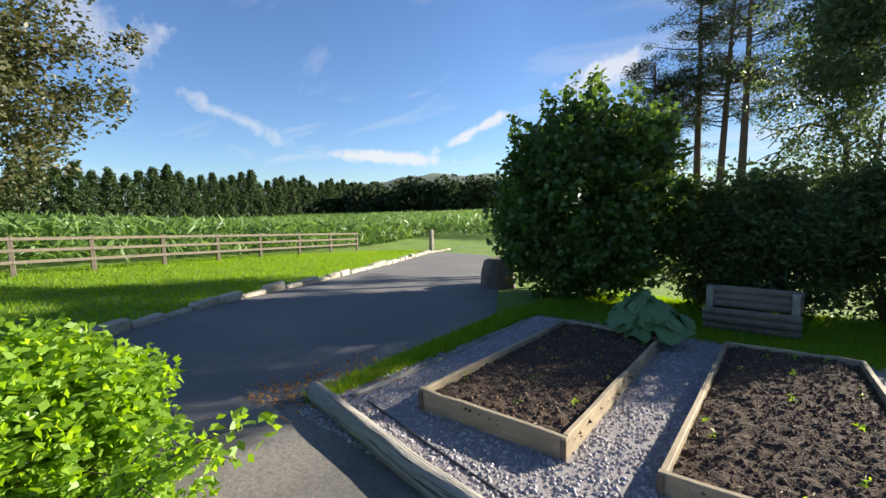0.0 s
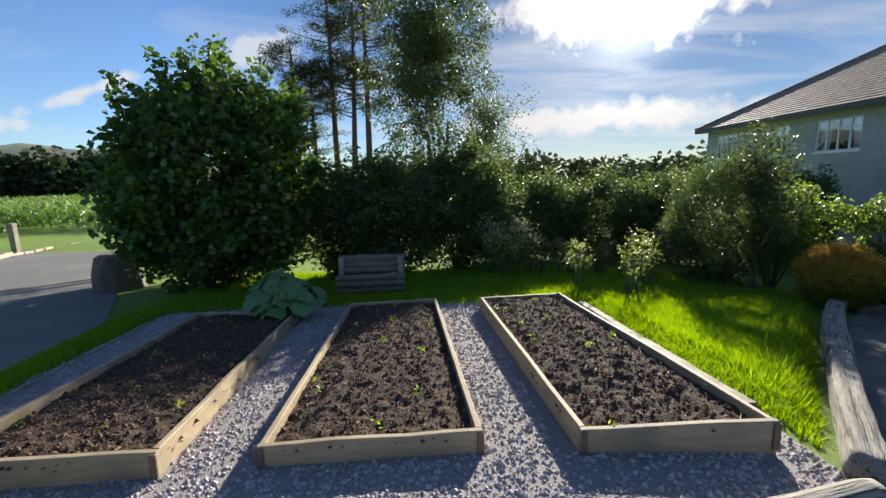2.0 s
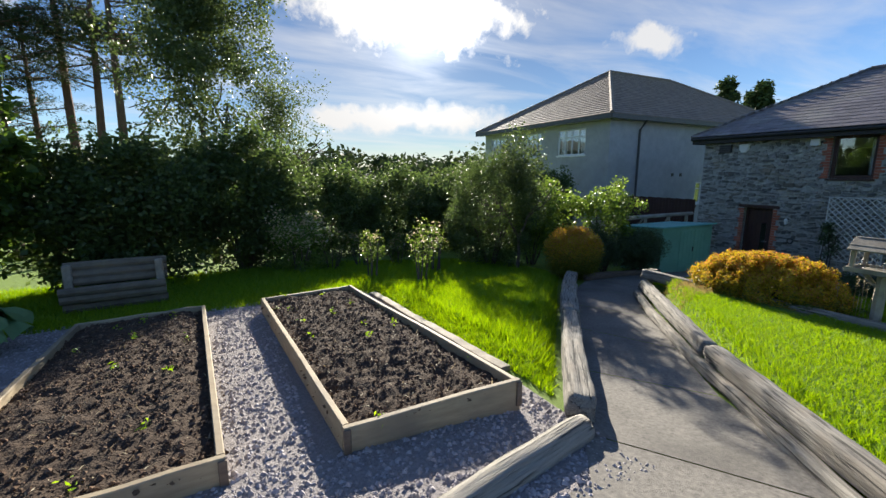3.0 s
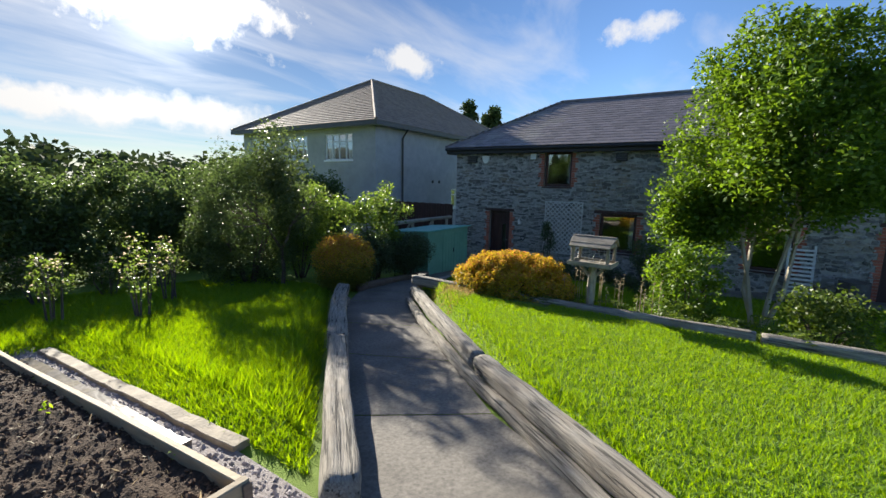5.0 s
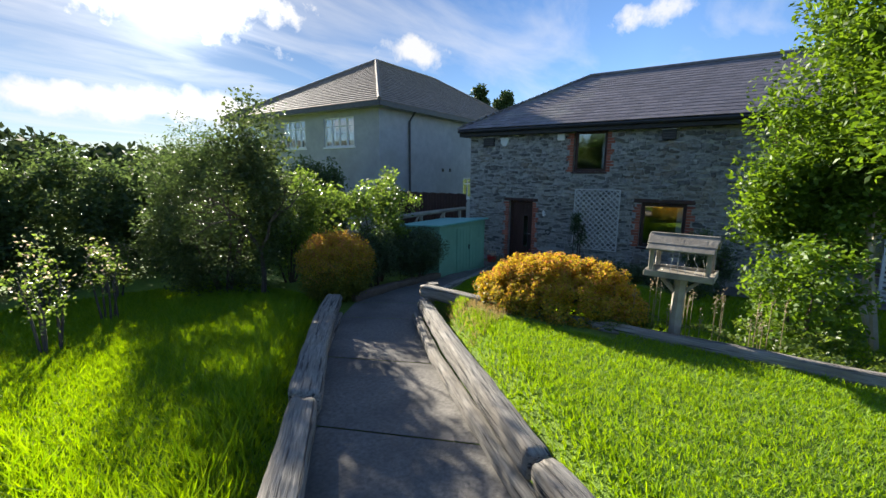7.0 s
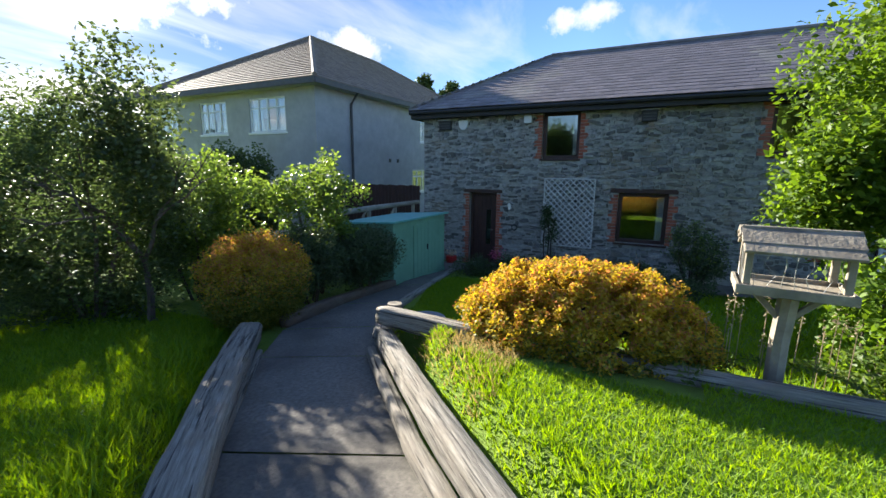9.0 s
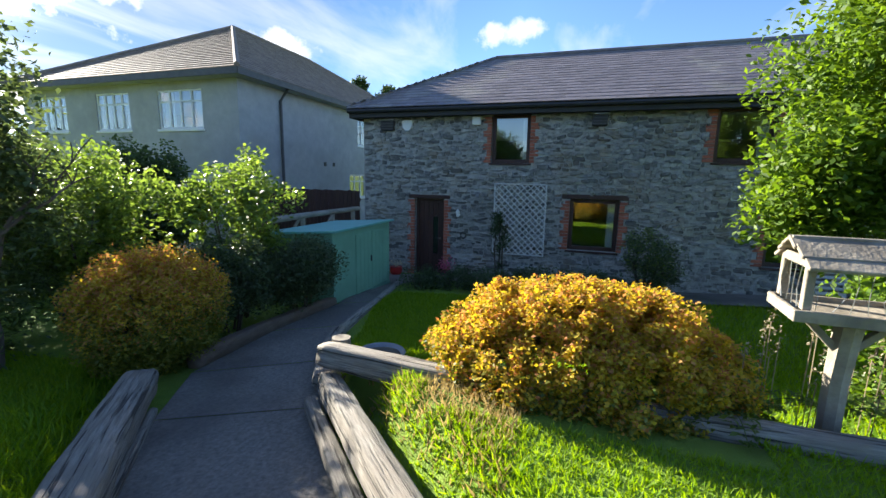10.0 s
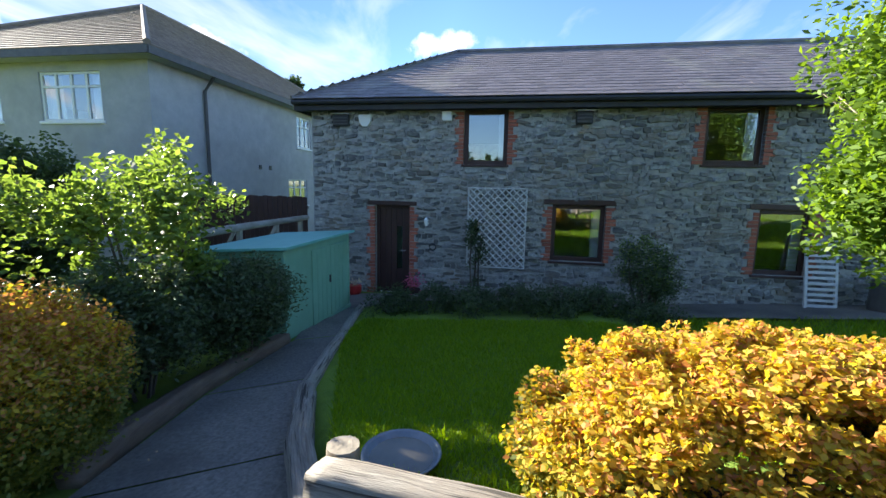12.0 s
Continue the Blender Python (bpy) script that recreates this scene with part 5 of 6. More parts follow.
shrub("hazel_bush", "big rounded hazel bush with broad green leaves", (-2.9, 10.3, 1.75), (2.05, 2.0, 2.15), L_HAZEL, 37, 400, 115, 0.135, 0.42, 12, slim=0.8, fill=0.62)
hz = bpy.data.objects["hazel_bush"]
rng = np.random.default_rng(38)
sh, pts = Mesh(), []
for k in range(60):
    a, r = rng.random() * 6.28, math.sqrt(rng.random())
    x, y = -2.9 + 1.8 * r * math.cos(a), 10.3 + 1.7 * r * math.sin(a)
    z = 1.75 + 2.0 * math.sqrt(max(0.05, 1 - 0.9 * r * r))
    L = 0.3 + 0.6 * rng.random()
    e = Vector((x + math.cos(a) * r * L * 0.5, y + math.sin(a) * r * L * 0.5, z + L))
    sh.tube([(x, y, z - 0.4), tuple(e)], [0.012, 0.004], 4, False)
    for q in np.linspace(0.1, 1, 9):
        p = np.array(Vector((x, y, z)).lerp(e, q))
        pts.append(p + rng.normal(size=(4, 3)) * 0.07)
part("shoot_cluster", sh, M_BARK, hz, kind="stuff")
part("shoot_leaves", leaf_mesh("shoot_leaves", L_HAZEL, np.concatenate(pts), 0.14, rng, 0.3, 0.8), L_HAZEL, hz, "broad young leaves", kind="stuff").matrix_parent_inverse = hz.matrix_basis.inverted()
for k, (x, y, z, rx, ry, rz, n) in enumerate(((0.2, 10.9, 0.9, 1.5, 1.0, 1.5, 210), (2.2, 11.8, 1.0, 1.4, 1.0, 1.7, 210))):
    shrub("hedge_shrub", "dark unclipped hedge shrub in deep shade", (x, y, z), (rx, ry, rz), L_DARK, 40 + k, n, 150, 0.10, 0.4, 8, fill=0.55, group="back hedge")
for k in range(5):
    x = 4.2 + 2.35 * k
    y = 13.2 + 0.35 * k
    shrub("hedge_shrub", "tall dark hedge along the back of the lawn", (x, y, 0.30), (1.5, 0.9, 1.5), L_DARK, 50 + k, 170, 140, 0.10, 0.42, 6, fill=0.6, group="back hedge")
shrub("elder_shrub", "pale flowering shrub catching the low sun", (3.2, 10.6, 0.15), (0.65, 0.5, 0.75), L_APPLE, 60, 60, 110, 0.06, 0.22, 6, tip=L_CREAM, tip_share=0.35, tip_label="cream flower heads")
for k, (x, y, h) in enumerate(((4.6, 10.6, 0.45), (5.6, 10.9, 0.4), (6.6, 11.2, 0.5), (3.9, 10.5, 0.5))):
    shrub("border_plant", "upright seeding border plant at the hedge foot", (x, y, ground(x, y) + h * 0.9), (0.35, 0.3, h), L_FERN, 62 + k, 26, 70, 0.05, 0.15, 6, slim=0.3, tip=L_STEM, tip_share=0.3, tip_label="dry seed heads", group="border plants")
for k, (x, y, h) in enumerate(((5.15, 8.4, 0.55), (4.35, 9.0, 0.45), (6.0, 9.5, 0.5))):
    shrub("rose_bush", "thin leggy rose bush on the lawn", (x, y, ground(x, y) + 0.3 + h * 0.8), (0.28, 0.25, h * 0.8), L_APPLE, 70 + k, 16, 34, 0.045, 0.13, 5, group="rose bushes", tip=L_CREAM, tip_share=0.25, tip_label="faded flowers")
shrub("near_bush", "bright green leafy bush at the edge of the apron", (-2.1, 0.95, 0.62), (0.50, 0.62, 0.62), L_BRIGHT, 75, 230, 60, 0.065, 0.14, 9, slim=0.6, fill=0.5)
shrub("near_spray", "low arching leafy sprays over the concrete", (-1.12, 1.22, 0.36), (0.52, 0.36, 0.30), L_BRIGHT, 76, 60, 30, 0.05, 0.12, 7, slim=0.6, fill=0.4)
nb = bpy.data.objects["near_spray"]
rng = np.random.default_rng(79)
for tip in ((-0.62, 1.50, 0.98), (-0.78, 1.36, 0.84), (-0.95, 1.30, 0.92), (-0.72, 1.22, 0.66), (-1.05, 1.45, 0.74), (-0.95, 1.5, 0.7)):
    e, b = Vector(tip), Vector((-1.55 + 0.2 * rng.normal(), 1.08, 0.45))
    top = b.lerp(e, 0.6) + Vector((0, 0, 0.16))
    line = [b.lerp(top, q).lerp(top.lerp(e, q), q) for q in np.linspace(0, 1, 12)]
    shoot = part("shoot", Mesh().tube(line, [0.006 - 0.0004 * i for i in range(12)], 5, False), M_BARK, nb)
    pts = np.concatenate([np.array(p) + rng.normal(size=(7, 3)) * 0.028 for p in line[3:]])
    part("shoot_leaves", leaf_mesh("shoot_leaves", L_BRIGHT, pts, 0.058, rng, 0.5, 0.6), L_BRIGHT, shoot, kind="stuff")
shrub("wall_shrub", "grey-green upright shrub below the barn window", (14.75, 3.05, -0.35), (0.45, 0.55, 0.68), L_YEW, 77, 60, 120, 0.06, 0.2, 9, slim=0.3, tip=L_APPLE, tip_share=0.3, tip_label="pale young leaves")
shrub("climber", "thin climbing plant on the trellis", (15.5, 6.1, -0.1), (0.1, 0.22, 0.75), L_YEW, 78, 26, 50, 0.05, 0.12, 3)
for k in range(7):
    y = 3.3 + 0.68 * k
    shrub("border_clump", "low dark green border plants against the barn", (13.75 + 0.18 * (k % 2), y, ground(13.75, y) + 0.16), (0.5, 0.45, 0.22), L_YEW, 80 + k, 36, 90, 0.05, 0.16, 5, slim=0.4, group="barn border")
shrub("shade_bush", "leafy shrub under the small tree", (9.7, 2.0, 0.1), (0.5, 0.5, 0.72), L_TREE, 90, 60, 90, 0.065, 0.2, 7, group="planted border")
shrub("shade_bush", "leafy shrub behind the bird table", (9.5, 0.4, -0.1), (0.5, 0.55, 0.45), L_FERN, 91, 50, 80, 0.06, 0.2, 7, group="planted border")


def fern(x, y, seed, size):
    rng = np.random.default_rng(seed)
    z = ground(x, y)
    t = thing("fern", (x, y, z), "arching green fern in the planted border", "fern", "ferns in the border")
    pts, stem = [], Mesh()
    for k in range(13):
        a = 2 * math.pi * k / 13 + rng.random() * 0.4
        L = size * (0.7 + 0.5 * rng.random())
        line = [Vector((x + math.cos(a) * L * s, y + math.sin(a) * L * s, z + L * (1.5 * s - 1.0 * s * s))) for s in np.linspace(0, 1, 9)]
        stem.tube(line, [0.006 * (1 - 0.09 * i) for i in range(9)], 4, False)
        side = Vector((-math.sin(a), math.cos(a), 0))
        for i in range(1, 9):
            w = 0.16 * size * math.sin(math.pi * min(0.97, i / 9 + 0.08)) + 0.02
            for s in (-1, 1):
                for q in (0.3, 0.6, 0.9):
                    for e in (0, 0.5):
                        j = min(i, 7)
                        p = line[i].lerp(line[j + 1] if i < 8 else line[i], e)
                        pts.append(p + side * s * w * q)
    part("stalk_rosette", stem, L_FERN, t)
    part("fronds", leaf_mesh("fronds", L_FERN, np.array(pts), 0.055 * size / 0.6, rng, 1.2, 0.4), L_FERN, t).matrix_parent_inverse = t.matrix_basis.inverted()


for k, (x, y, s) in enumerate(((8.75, 2.35, 0.62), (8.95, 1.75, 0.6), (8.7, 1.1, 0.55), (8.7, 3.55, 0.5))):
    fern(x, y, 100 + k, s)
# dry flower heads standing in the border
t = thing("dry_flowers", (8.75, 2.95, ground(8.75, 2.95)), "tall dry seed heads on thin stems by the bird table", "dry flowers")
rng = np.random.default_rng(8)
st, heads = Mesh(), []
for k in range(26):
    x, y = 8.6 + 0.35 * rng.random(), 2.2 + 1.5 * rng.random()
    z = ground(x, y)
    h = 0.45 + 0.3 * rng.random()
    st.tube([(x, y, z), (x + rng.normal() * 0.03, y, z + h)], 0.003, 4, False)
    heads.append(np.array((x, y, z + h)) + rng.normal(size=(18, 3)) * (0.012, 0.012, 0.045))
part("stem_bunch", st, L_STEM, t, kind="stuff")
part("seed_head_bunch", leaf_mesh("heads", L_STEM, np.concatenate(heads), 0.022, rng), L_STEM, t, kind="stuff").matrix_parent_inverse = t.matrix_basis.inverted()

# rhubarb
rng = np.random.default_rng(12)
t = thing("rhubarb", (-0.75, 7.25, ground(-0.75, 7.25)), "large crinkled blue-green rhubarb leaves behind the bed", "rhubarb")
for k in range(40):
    a, r = rng.random() * 6.28, 0.12 + 0.42 * rng.random()
    c = Vector((-0.70 + r * 0.85 * math.cos(a), 7.05 + r * 0.7 * math.sin(a), ground(-0.75, 7.2) + 0.72 - 0.75 * r + 0.16 * rng.random()))
    out = Vector((math.cos(a), math.sin(a), 0))
    L = 0.13 + 0.09 * rng.random()
    m, v, f = Mesh(), [tuple(c)], []
    n = 14
    side = Vector((-out.y, out.x, 0))
    for ring in (0.5, 1.0):
        for i in range(n):
            b = 2 * math.pi * i / n
            rr = L * ring * (1 + 0.12 * math.sin(5 * b + k))
            p = c + out * rr * math.cos(b) + side * rr * 0.85 * math.sin(b)
            p.z += 0.05 * ring * math.sin(3 * b + k) - (0.13 * ring * ring if math.cos(b) > 0 else -0.04 * ring)
            v.append(tuple(p))
    f += [(0, 1 + i, 1 + (i + 1) % n) for i in range(n)]
    f += [(1 + i, 1 + n + i, 1 + n + (i + 1) % n, 1 + (i + 1) % n) for i in range(n)]
    leaf = part("leaf", m.add(v, f), L_RHUBARB, t, shade=True)
    part("stalk", Mesh().tube([(-0.72, 7.15, ground(-0.75, 7.2)), tuple(c)], 0.012, 5), L_STEM, leaf)


# ---- trees ----
def limbs(m, rng, p, d, length, r, depth, ends, spread=0.6):
    q = p + d * length * 0.5 + Vector(rng.normal(size=3)) * length * 0.05
    e = p + d * length
    m.tube([p, q, e], [r, r * 0.85, r * 0.66], 6 if depth < 2 else 5, False)
    ends.append((np.array(e), depth))
    if depth <= 0:
        return
    for _ in range(2 + (rng.random() < 0.6)):
        nd = (d + Vector(rng.normal(size=3)) * spread).normalized()
        limbs(m, rng, e, nd, length * (0.62 + 0.2 * rng.random()), r * 0.62, depth - 1, ends, spread)


def garden_tree():
    """Small multi-stemmed tree at the lawn's end."""
    rng = np.random.default_rng(21)
    x, y = 11.45, 0.92
    z = ground(x, y)
    t = thing("garden_tree", (x, y, z), "small multi-stemmed tree with glossy bright green leaves", "tree")
    for k in range(4):
        m, ends = Mesh(), []
        a = 1.57 * k + 0.5
        d = Vector((math.cos(a) * 0.22, math.sin(a) * 0.22, 1)).normalized()
        limbs(m, rng, Vector((x + math.cos(a) * 0.09, y + math.sin(a) * 0.09, z - 0.05)), d, 1.55, 0.046, 2, ends, 0.3)
        part("trunk", m, M_PALEBARK, t)
    g = clumps(rng, (x, y - 0.25, 2.45), (1.6, 1.75, 1.55), 210, 0.42, 0.45) + clumps(rng, (x - 0.2, y + 1.0, 1.15), (0.75, 0.75, 0.65), 45, 0.32, 0.4) + clumps(rng, (x - 0.1, y + 0.2, 3.6), (1.0, 1.1, 0.6), 24, 0.3, 0.6)
    part("crown", leaf_mesh("crown", L_TREE, leaves_in(rng, g, 260), 0.085, rng, 0.5, 0.5), L_TREE, t).matrix_parent_inverse = t.matrix_basis.inverted()


garden_tree()


def pine(seed, h, name="pine_tree"):
    rng = np.random.default_rng(seed)
    t = thing(name, (0, 0, 0), "tall old pine with bare trunk and flat dark crown", "tree", "pines behind the hedge")
    m = Mesh()
    lean = rng.normal(size=2) * 0.03
    line = [Vector((lean[0] * h * s + 0.15 * math.sin(4 * s + seed), lean[1] * h * s, h * s)) for s in np.linspace(0, 1, 9)]
    m.tube(line, [0.26 * (1 - 0.85 * s) + 0.02 for s in np.linspace(0, 1, 9)], 8)
    g = []
    for k in range(44):
        s = 0.50 + 0.50 * rng.random()
        p = Vector((lean[0] * h * s, lean[1] * h * s, h * s))
        a = rng.random() * 6.28
        L = (1.3 + 3.0 * rng.random()) * (1.25 - 0.75 * s)
        e = p + Vector((math.cos(a) * L, math.sin(a) * L, 0.25 * L))
        m.tube([p, p.lerp(e, 0.5) - Vector((0, 0, 0.08)), e], [0.05, 0.035, 0.015], 5, False)
        for q in (0.55, 0.8, 1.0):
            g.append((np.array(p.lerp(e, q)) + rng.normal(size=3) * 0.2, np.array((0.85, 0.85, 0.34)) * (0.6 + 0.6 * rng.random())))
    part("trunk", m, M_PINEBARK, t)
    part("crown", leaf_mesh("crown", L_PINE, leaves_in(rng, g, 78), 0.24, rng, 0.5, 0.17), L_PINE, t)
    return t


pines = [pine(200, 15.5), pine(201, 17.5), pine(202, 18.0)]
spots = ((-6.9, 29.5), (-3.6, 30.5), (-4.4, 31.5), (-5.8, 31), (-2.4, 30))
for k, (x, y) in enumerate(spots):
    x, y = 1.2 + 0.62 * (x - 1.2), 0.9 + 0.62 * (y - 0.9)
    m = pose(x, y, -1.2, 0, 0, 77 * k) @ Matrix.Scale(0.64 * ((0.80, 1.0, 1.02)[k % 3] if k else 0.82), 4)
    if k < 3:
        pines[k].matrix_basis = m
    else:
        c = copy_thing(pines[k % 3], Matrix())
        c.matrix_basis = m


def broadleaf(name, x, y, label, h, crown_r, mat, seed, n, per, size, clump, trunk_r=0.12, droop=0.0, fill=0.3, group="", zc=None, bare=0.35):
    rng = np.random.default_rng(seed)
    z = ground(x, y)
    t = thing(name, (x, y, z), label, "tree", group)
    m, ends = Mesh(), []
    limbs(m, rng, Vector((x, y, z - 0.1)), Vector((0.03, 0.02, 1)).normalized(), h * bare, trunk_r, 4, ends, 0.5)
    part("trunk", m, M_BARK, t)
    c = (x, y, zc if zc is not None else z + h * 0.62)
    g = clumps(rng, c, crown_r, n, clump, fill)
    part("crown", leaf_mesh("crown", mat, leaves_in(rng, g, per), size, rng, 0.3, 0.6, droop=droop), mat, t).matrix_parent_inverse = t.matrix_basis.inverted()


broadleaf("birch_tree", 1.6, 13.6, "tall airy birch with fine drooping foliage", 9.5, (1.9, 1.7, 4.2), L_BIRCH, 210, 330, 110, 0.085, 0.42, 0.13, 0.6, 0.15, bare=0.24)
broadleaf("birch_tree", 3.6, 15.5, "slender birch behind the hedge", 6.5, (1.2, 1.2, 2.4), L_BIRCH, 211, 80, 110, 0.075, 0.45, 0.1, 0.6, 0.15, bare=0.24)
broadleaf("oak_tree", -15.5, 0.3, "spreading oak with browning leaves over the verge", 9.0, (5.0, 4.4, 3.3), L_OAK, 212, 230, 130, 0.15, 0.62, 0.3, 0.1, 0.4, zc=5.8)
# tall young tree by the conifer shrub
broadleaf("young_tree", 8.25, 9.5, "slim young tree with small dark leaves", 3.6, (0.62, 0.6, 1.15), L_BIRCH, 213, 60, 90, 0.07, 0.35, 0.05, 0.2, 0.2, bare=0.25)


def conifer(seed, h):
    rng = np.random.default_rng(seed)
    t = thing("conifer_tree", (0, 0, 0), "dark pointed conifer in a long windbreak", "tree", "windbreak conifers")
    part("trunk", Mesh().tube([(0, 0, -0.2), (0, 0, h * 0.9)], [0.18, 0.03], 6), M_BARK, t)
    g = []
    for k in range(230):
        s = rng.random() ** 0.8
        r = 2.5 * (1 - s) ** 0.8 * (0.6 + 0.5 * rng.random()) + 0.1
        a = rng.random() * 6.28
        g.append((np.array((math.cos(a) * r, math.sin(a) * r, 0.3 + (h - 0.2) * s)), np.array((0.5, 0.5, 0.55)) * (0.4 + 0.9 * rng.random())))
    part("crown", leaf_mesh("crown", L_CONIFER, leaves_in(rng, g, 26), 0.42, rng, 0.2, 0.35), L_CONIFER, t)
    return t


firs = [conifer(300 + k, 8.3 + 0.4 * k) for k in range(4)]
for k in range(46):
    f_ = k / 45
    x, y = -66 - 27 * f_, -14 + 88 * f_
    m = pose(x + (k * 37 % 11) * 0.1, y, -1.1, 0, 0, 53 * k) @ Matrix.Scale(0.92 + 0.025 * (k * 29 % 7), 4)
    if k < 4:
        firs[k].matrix_basis = m
    else:
        c = copy_thing(firs[k % 4], Matrix())
        c.matrix_basis = m


# ---- maize, fence, verge ----
def fence_x(y):
    return -15.2 - 0.335 * (y - 1.6)


rng = np.random.default_rng(400)
pts = []
for k in range(15000):
    d = 46 * rng.random() ** 1.9
    y = -14 + 92 * rng.random()
    x = fence_x(y) - 1.6 - d - 0.25 * max(0, y - 30)
    if k > 11500:
        x, y = -42 + 46 * rng.random(), 31 + 34 * rng.random() ** 1.6
    h = 1.55 + 0.25 * rng.random()
    z = ground(x, y)
    for s in range(5):
        zz = z + h * (0.25 + 0.17 * s)
        pts.append((x + rng.normal() * 0.12, y + rng.normal() * 0.12, zz))
maize = leaf_mesh("maize", L_CORN, np.array(pts), 0.75, rng, 0.4, 0.14, 0.5, -0.75)
tagged(new("maize", maize), label="dense field of tall green maize", category="maize", kind="stuff")

t = thing("field_fence", (-15.3, 1.6, ground(-15.3, 1.6)), "weathered post-and-rail fence along the maize", "fence")
ys = [-3.5, -0.9, 1.6, 3.4, 5.5, 7.6, 9.7, 12.1, 14.5, 17.0]
for a in ys:
    x = fence_x(a)
    part("post", Mesh().box(x - 0.06, a - 0.06, ground(x, a) - 0.1, x + 0.06, a + 0.06, ground(x, a) + 1.12, bevel=0.01), M_FENCE, t)
for a, b in zip(ys, ys[1:]):
    for h in (0.40, 0.72, 1.04):
        p, q = Vector((fence_x(a) + 0.07, a, ground(fence_x(a), a) + h)), Vector((fence_x(b) + 0.07, b, ground(fence_x(b), b) + h))
        d = q - p
        mm = Matrix.Translation(p) @ d.to_track_quat("Y", "Z").to_matrix().to_4x4()
        part("rail", Mesh().box(-0.02, 0, -0.045, 0.02, d.length, 0.045, mm, 0.006), M_FENCE, t)
part("gate_post", Mesh().box(-17.2, 20.2, -1.2, -16.95, 20.45, 0.25, bevel=0.02), M_GREYWOOD)
tagged(bpy.data.objects["gate_post"], label="stout grey gate post at the drive's edge", category="post")
rng = np.random.default_rng(14)
m = Mesh().tube([(-5.35, 10.25, -0.55), (-5.35, 10.25, -0.1), (-5.3, 10.3, 0.22), (-5.3, 10.3, 0.36)], [0.48, 0.46, 0.40, 0.30], 12, True, 0.25, rng)
tagged(part("boulder", m, M_BOARDDARK), label="brown boulder in the hedge's shade beside the drive", category="boulder")

# kerb stones along the drive
kerb = tagged(new("kerb"), label="rough pale kerb stones along the grass verge", category="kerb", kind="structure")
rng = np.random.default_rng(15)
for (ax, ay), (bx, by) in zip(DRIVE_L[1:], DRIVE_L[2:-1]):
    L = math.hypot(bx - ax, by - ay)
    n = int(L / 0.62)
    for i in range(n):
        f_ = (i + 0.5) / n
        x, y = ax + (bx - ax) * f_, ay + (by - ay) * f_
        mm = Matrix.Translation((x - 0.02 + rng.normal() * 0.02, y, base_ground(x, y))) @ Matrix.Rotation(math.atan2(by - ay, bx - ax) + rng.normal() * 0.03, 4, "Z")
        l = L / n * (0.44 + 0.05 * rng.random())
        part("kerb_stone", Mesh().box(-l, -0.10, -0.08, l, 0.09, 0.14 + 0.03 * rng.normal(), mm, 0.03), M_KERB, kerb)

# far woods and hills
rng = np.random.default_rng(16)
g = []
for k in range(240):
    a = radians(118 + 26 * rng.random())
    d = 100 + 50 * rng.random()
    g.append((np.array((d * math.cos(a), d * math.sin(a), 1.0 + 5.6 * rng.random())), np.array((3.6, 3.6, 2.4)) * (0.6 + 0.7 * rng.random())))
tagged(new("far_woods", leaf_mesh("far_woods", L_WOODS, leaves_in(rng, g, 110), 1.25, rng, 0.3, 0.7)), label="belt of rounded trees beyond the maize", category="woods", kind="stuff")
g = []
for k in range(160):
    a = radians(30 + 68 * rng.random())
    d = 40 + 40 * rng.random()
    g.append((np.array((d * math.cos(a), d * math.sin(a), 0 + 3.2 * rng.random())), np.array((2.6, 2.6, 1.6)) * (0.6 + 0.7 * rng.random())))
tagged(new("far_trees", leaf_mesh("far_trees", L_WOODS, leaves_in(rng, g, 110), 0.7, rng, 0.3, 0.7)), label="low tree line beyond the back hedge", category="woods", kind="stuff")
for x, y, h in ((39.3, 22.8, 10.07), (41.4, 21.1, 9.73), (41.4, 21.9, 9.13)):
    c = copy_thing(firs[1], Matrix())
    c.matrix_basis = pose(x, y, -1.2, 0, 0, 40 * x) @ Matrix.Scale(h / 8.7, 4)
    tagged(c, label="dark conifer rising behind the two houses", category="tree", group="trees behind the roofs")
m = Mesh()
n, rings = 90, (300, 420, 560, 760, 1000, 1400)
for j, r in enumerate(rings):
    for i in range(n + 1):
        a = radians(60 + 130 * i / n)
        h = (0, 0.35, 0.75, 1.0, 0.9, 0.5)[j]
        bump = 0.95 + 0.22 * noise.fractal((math.cos(a) * 7.0 + 4, math.sin(a) * 7.0, j * 0.4), 1.0, 2.0, 4)
        env = math.exp(-((math.degrees(a) - 130) / 22) ** 2) + 0.2
        m.v.append((r * math.cos(a), r * math.sin(a), -1.6 + 62 * h * max(0.05, bump) * env * r / 900))
for j in range(len(rings) - 1):
    for i in range(n):
        o = j * (n + 1) + i
        m.f.append((o + 1, o, o + n + 1, o + n + 2))
setting("backdrop_hills", m, M_HILL, "far wooded hills with pale fields", "hills", True)

# ---- grass ----
def box_region(x0, x1, y0, y1, keep, tall=None):
    def r(rng, n):
        p = np.stack([x0 + (x1 - x0) * rng.random(n), y0 + (y1 - y0) * rng.random(n)], 1)
        p = p[[bool(keep(a, b)) for a, b in p]]
        h = np.array([tall(a, b) if tall else 1.0 for a, b in p])
        return p, h
    return r


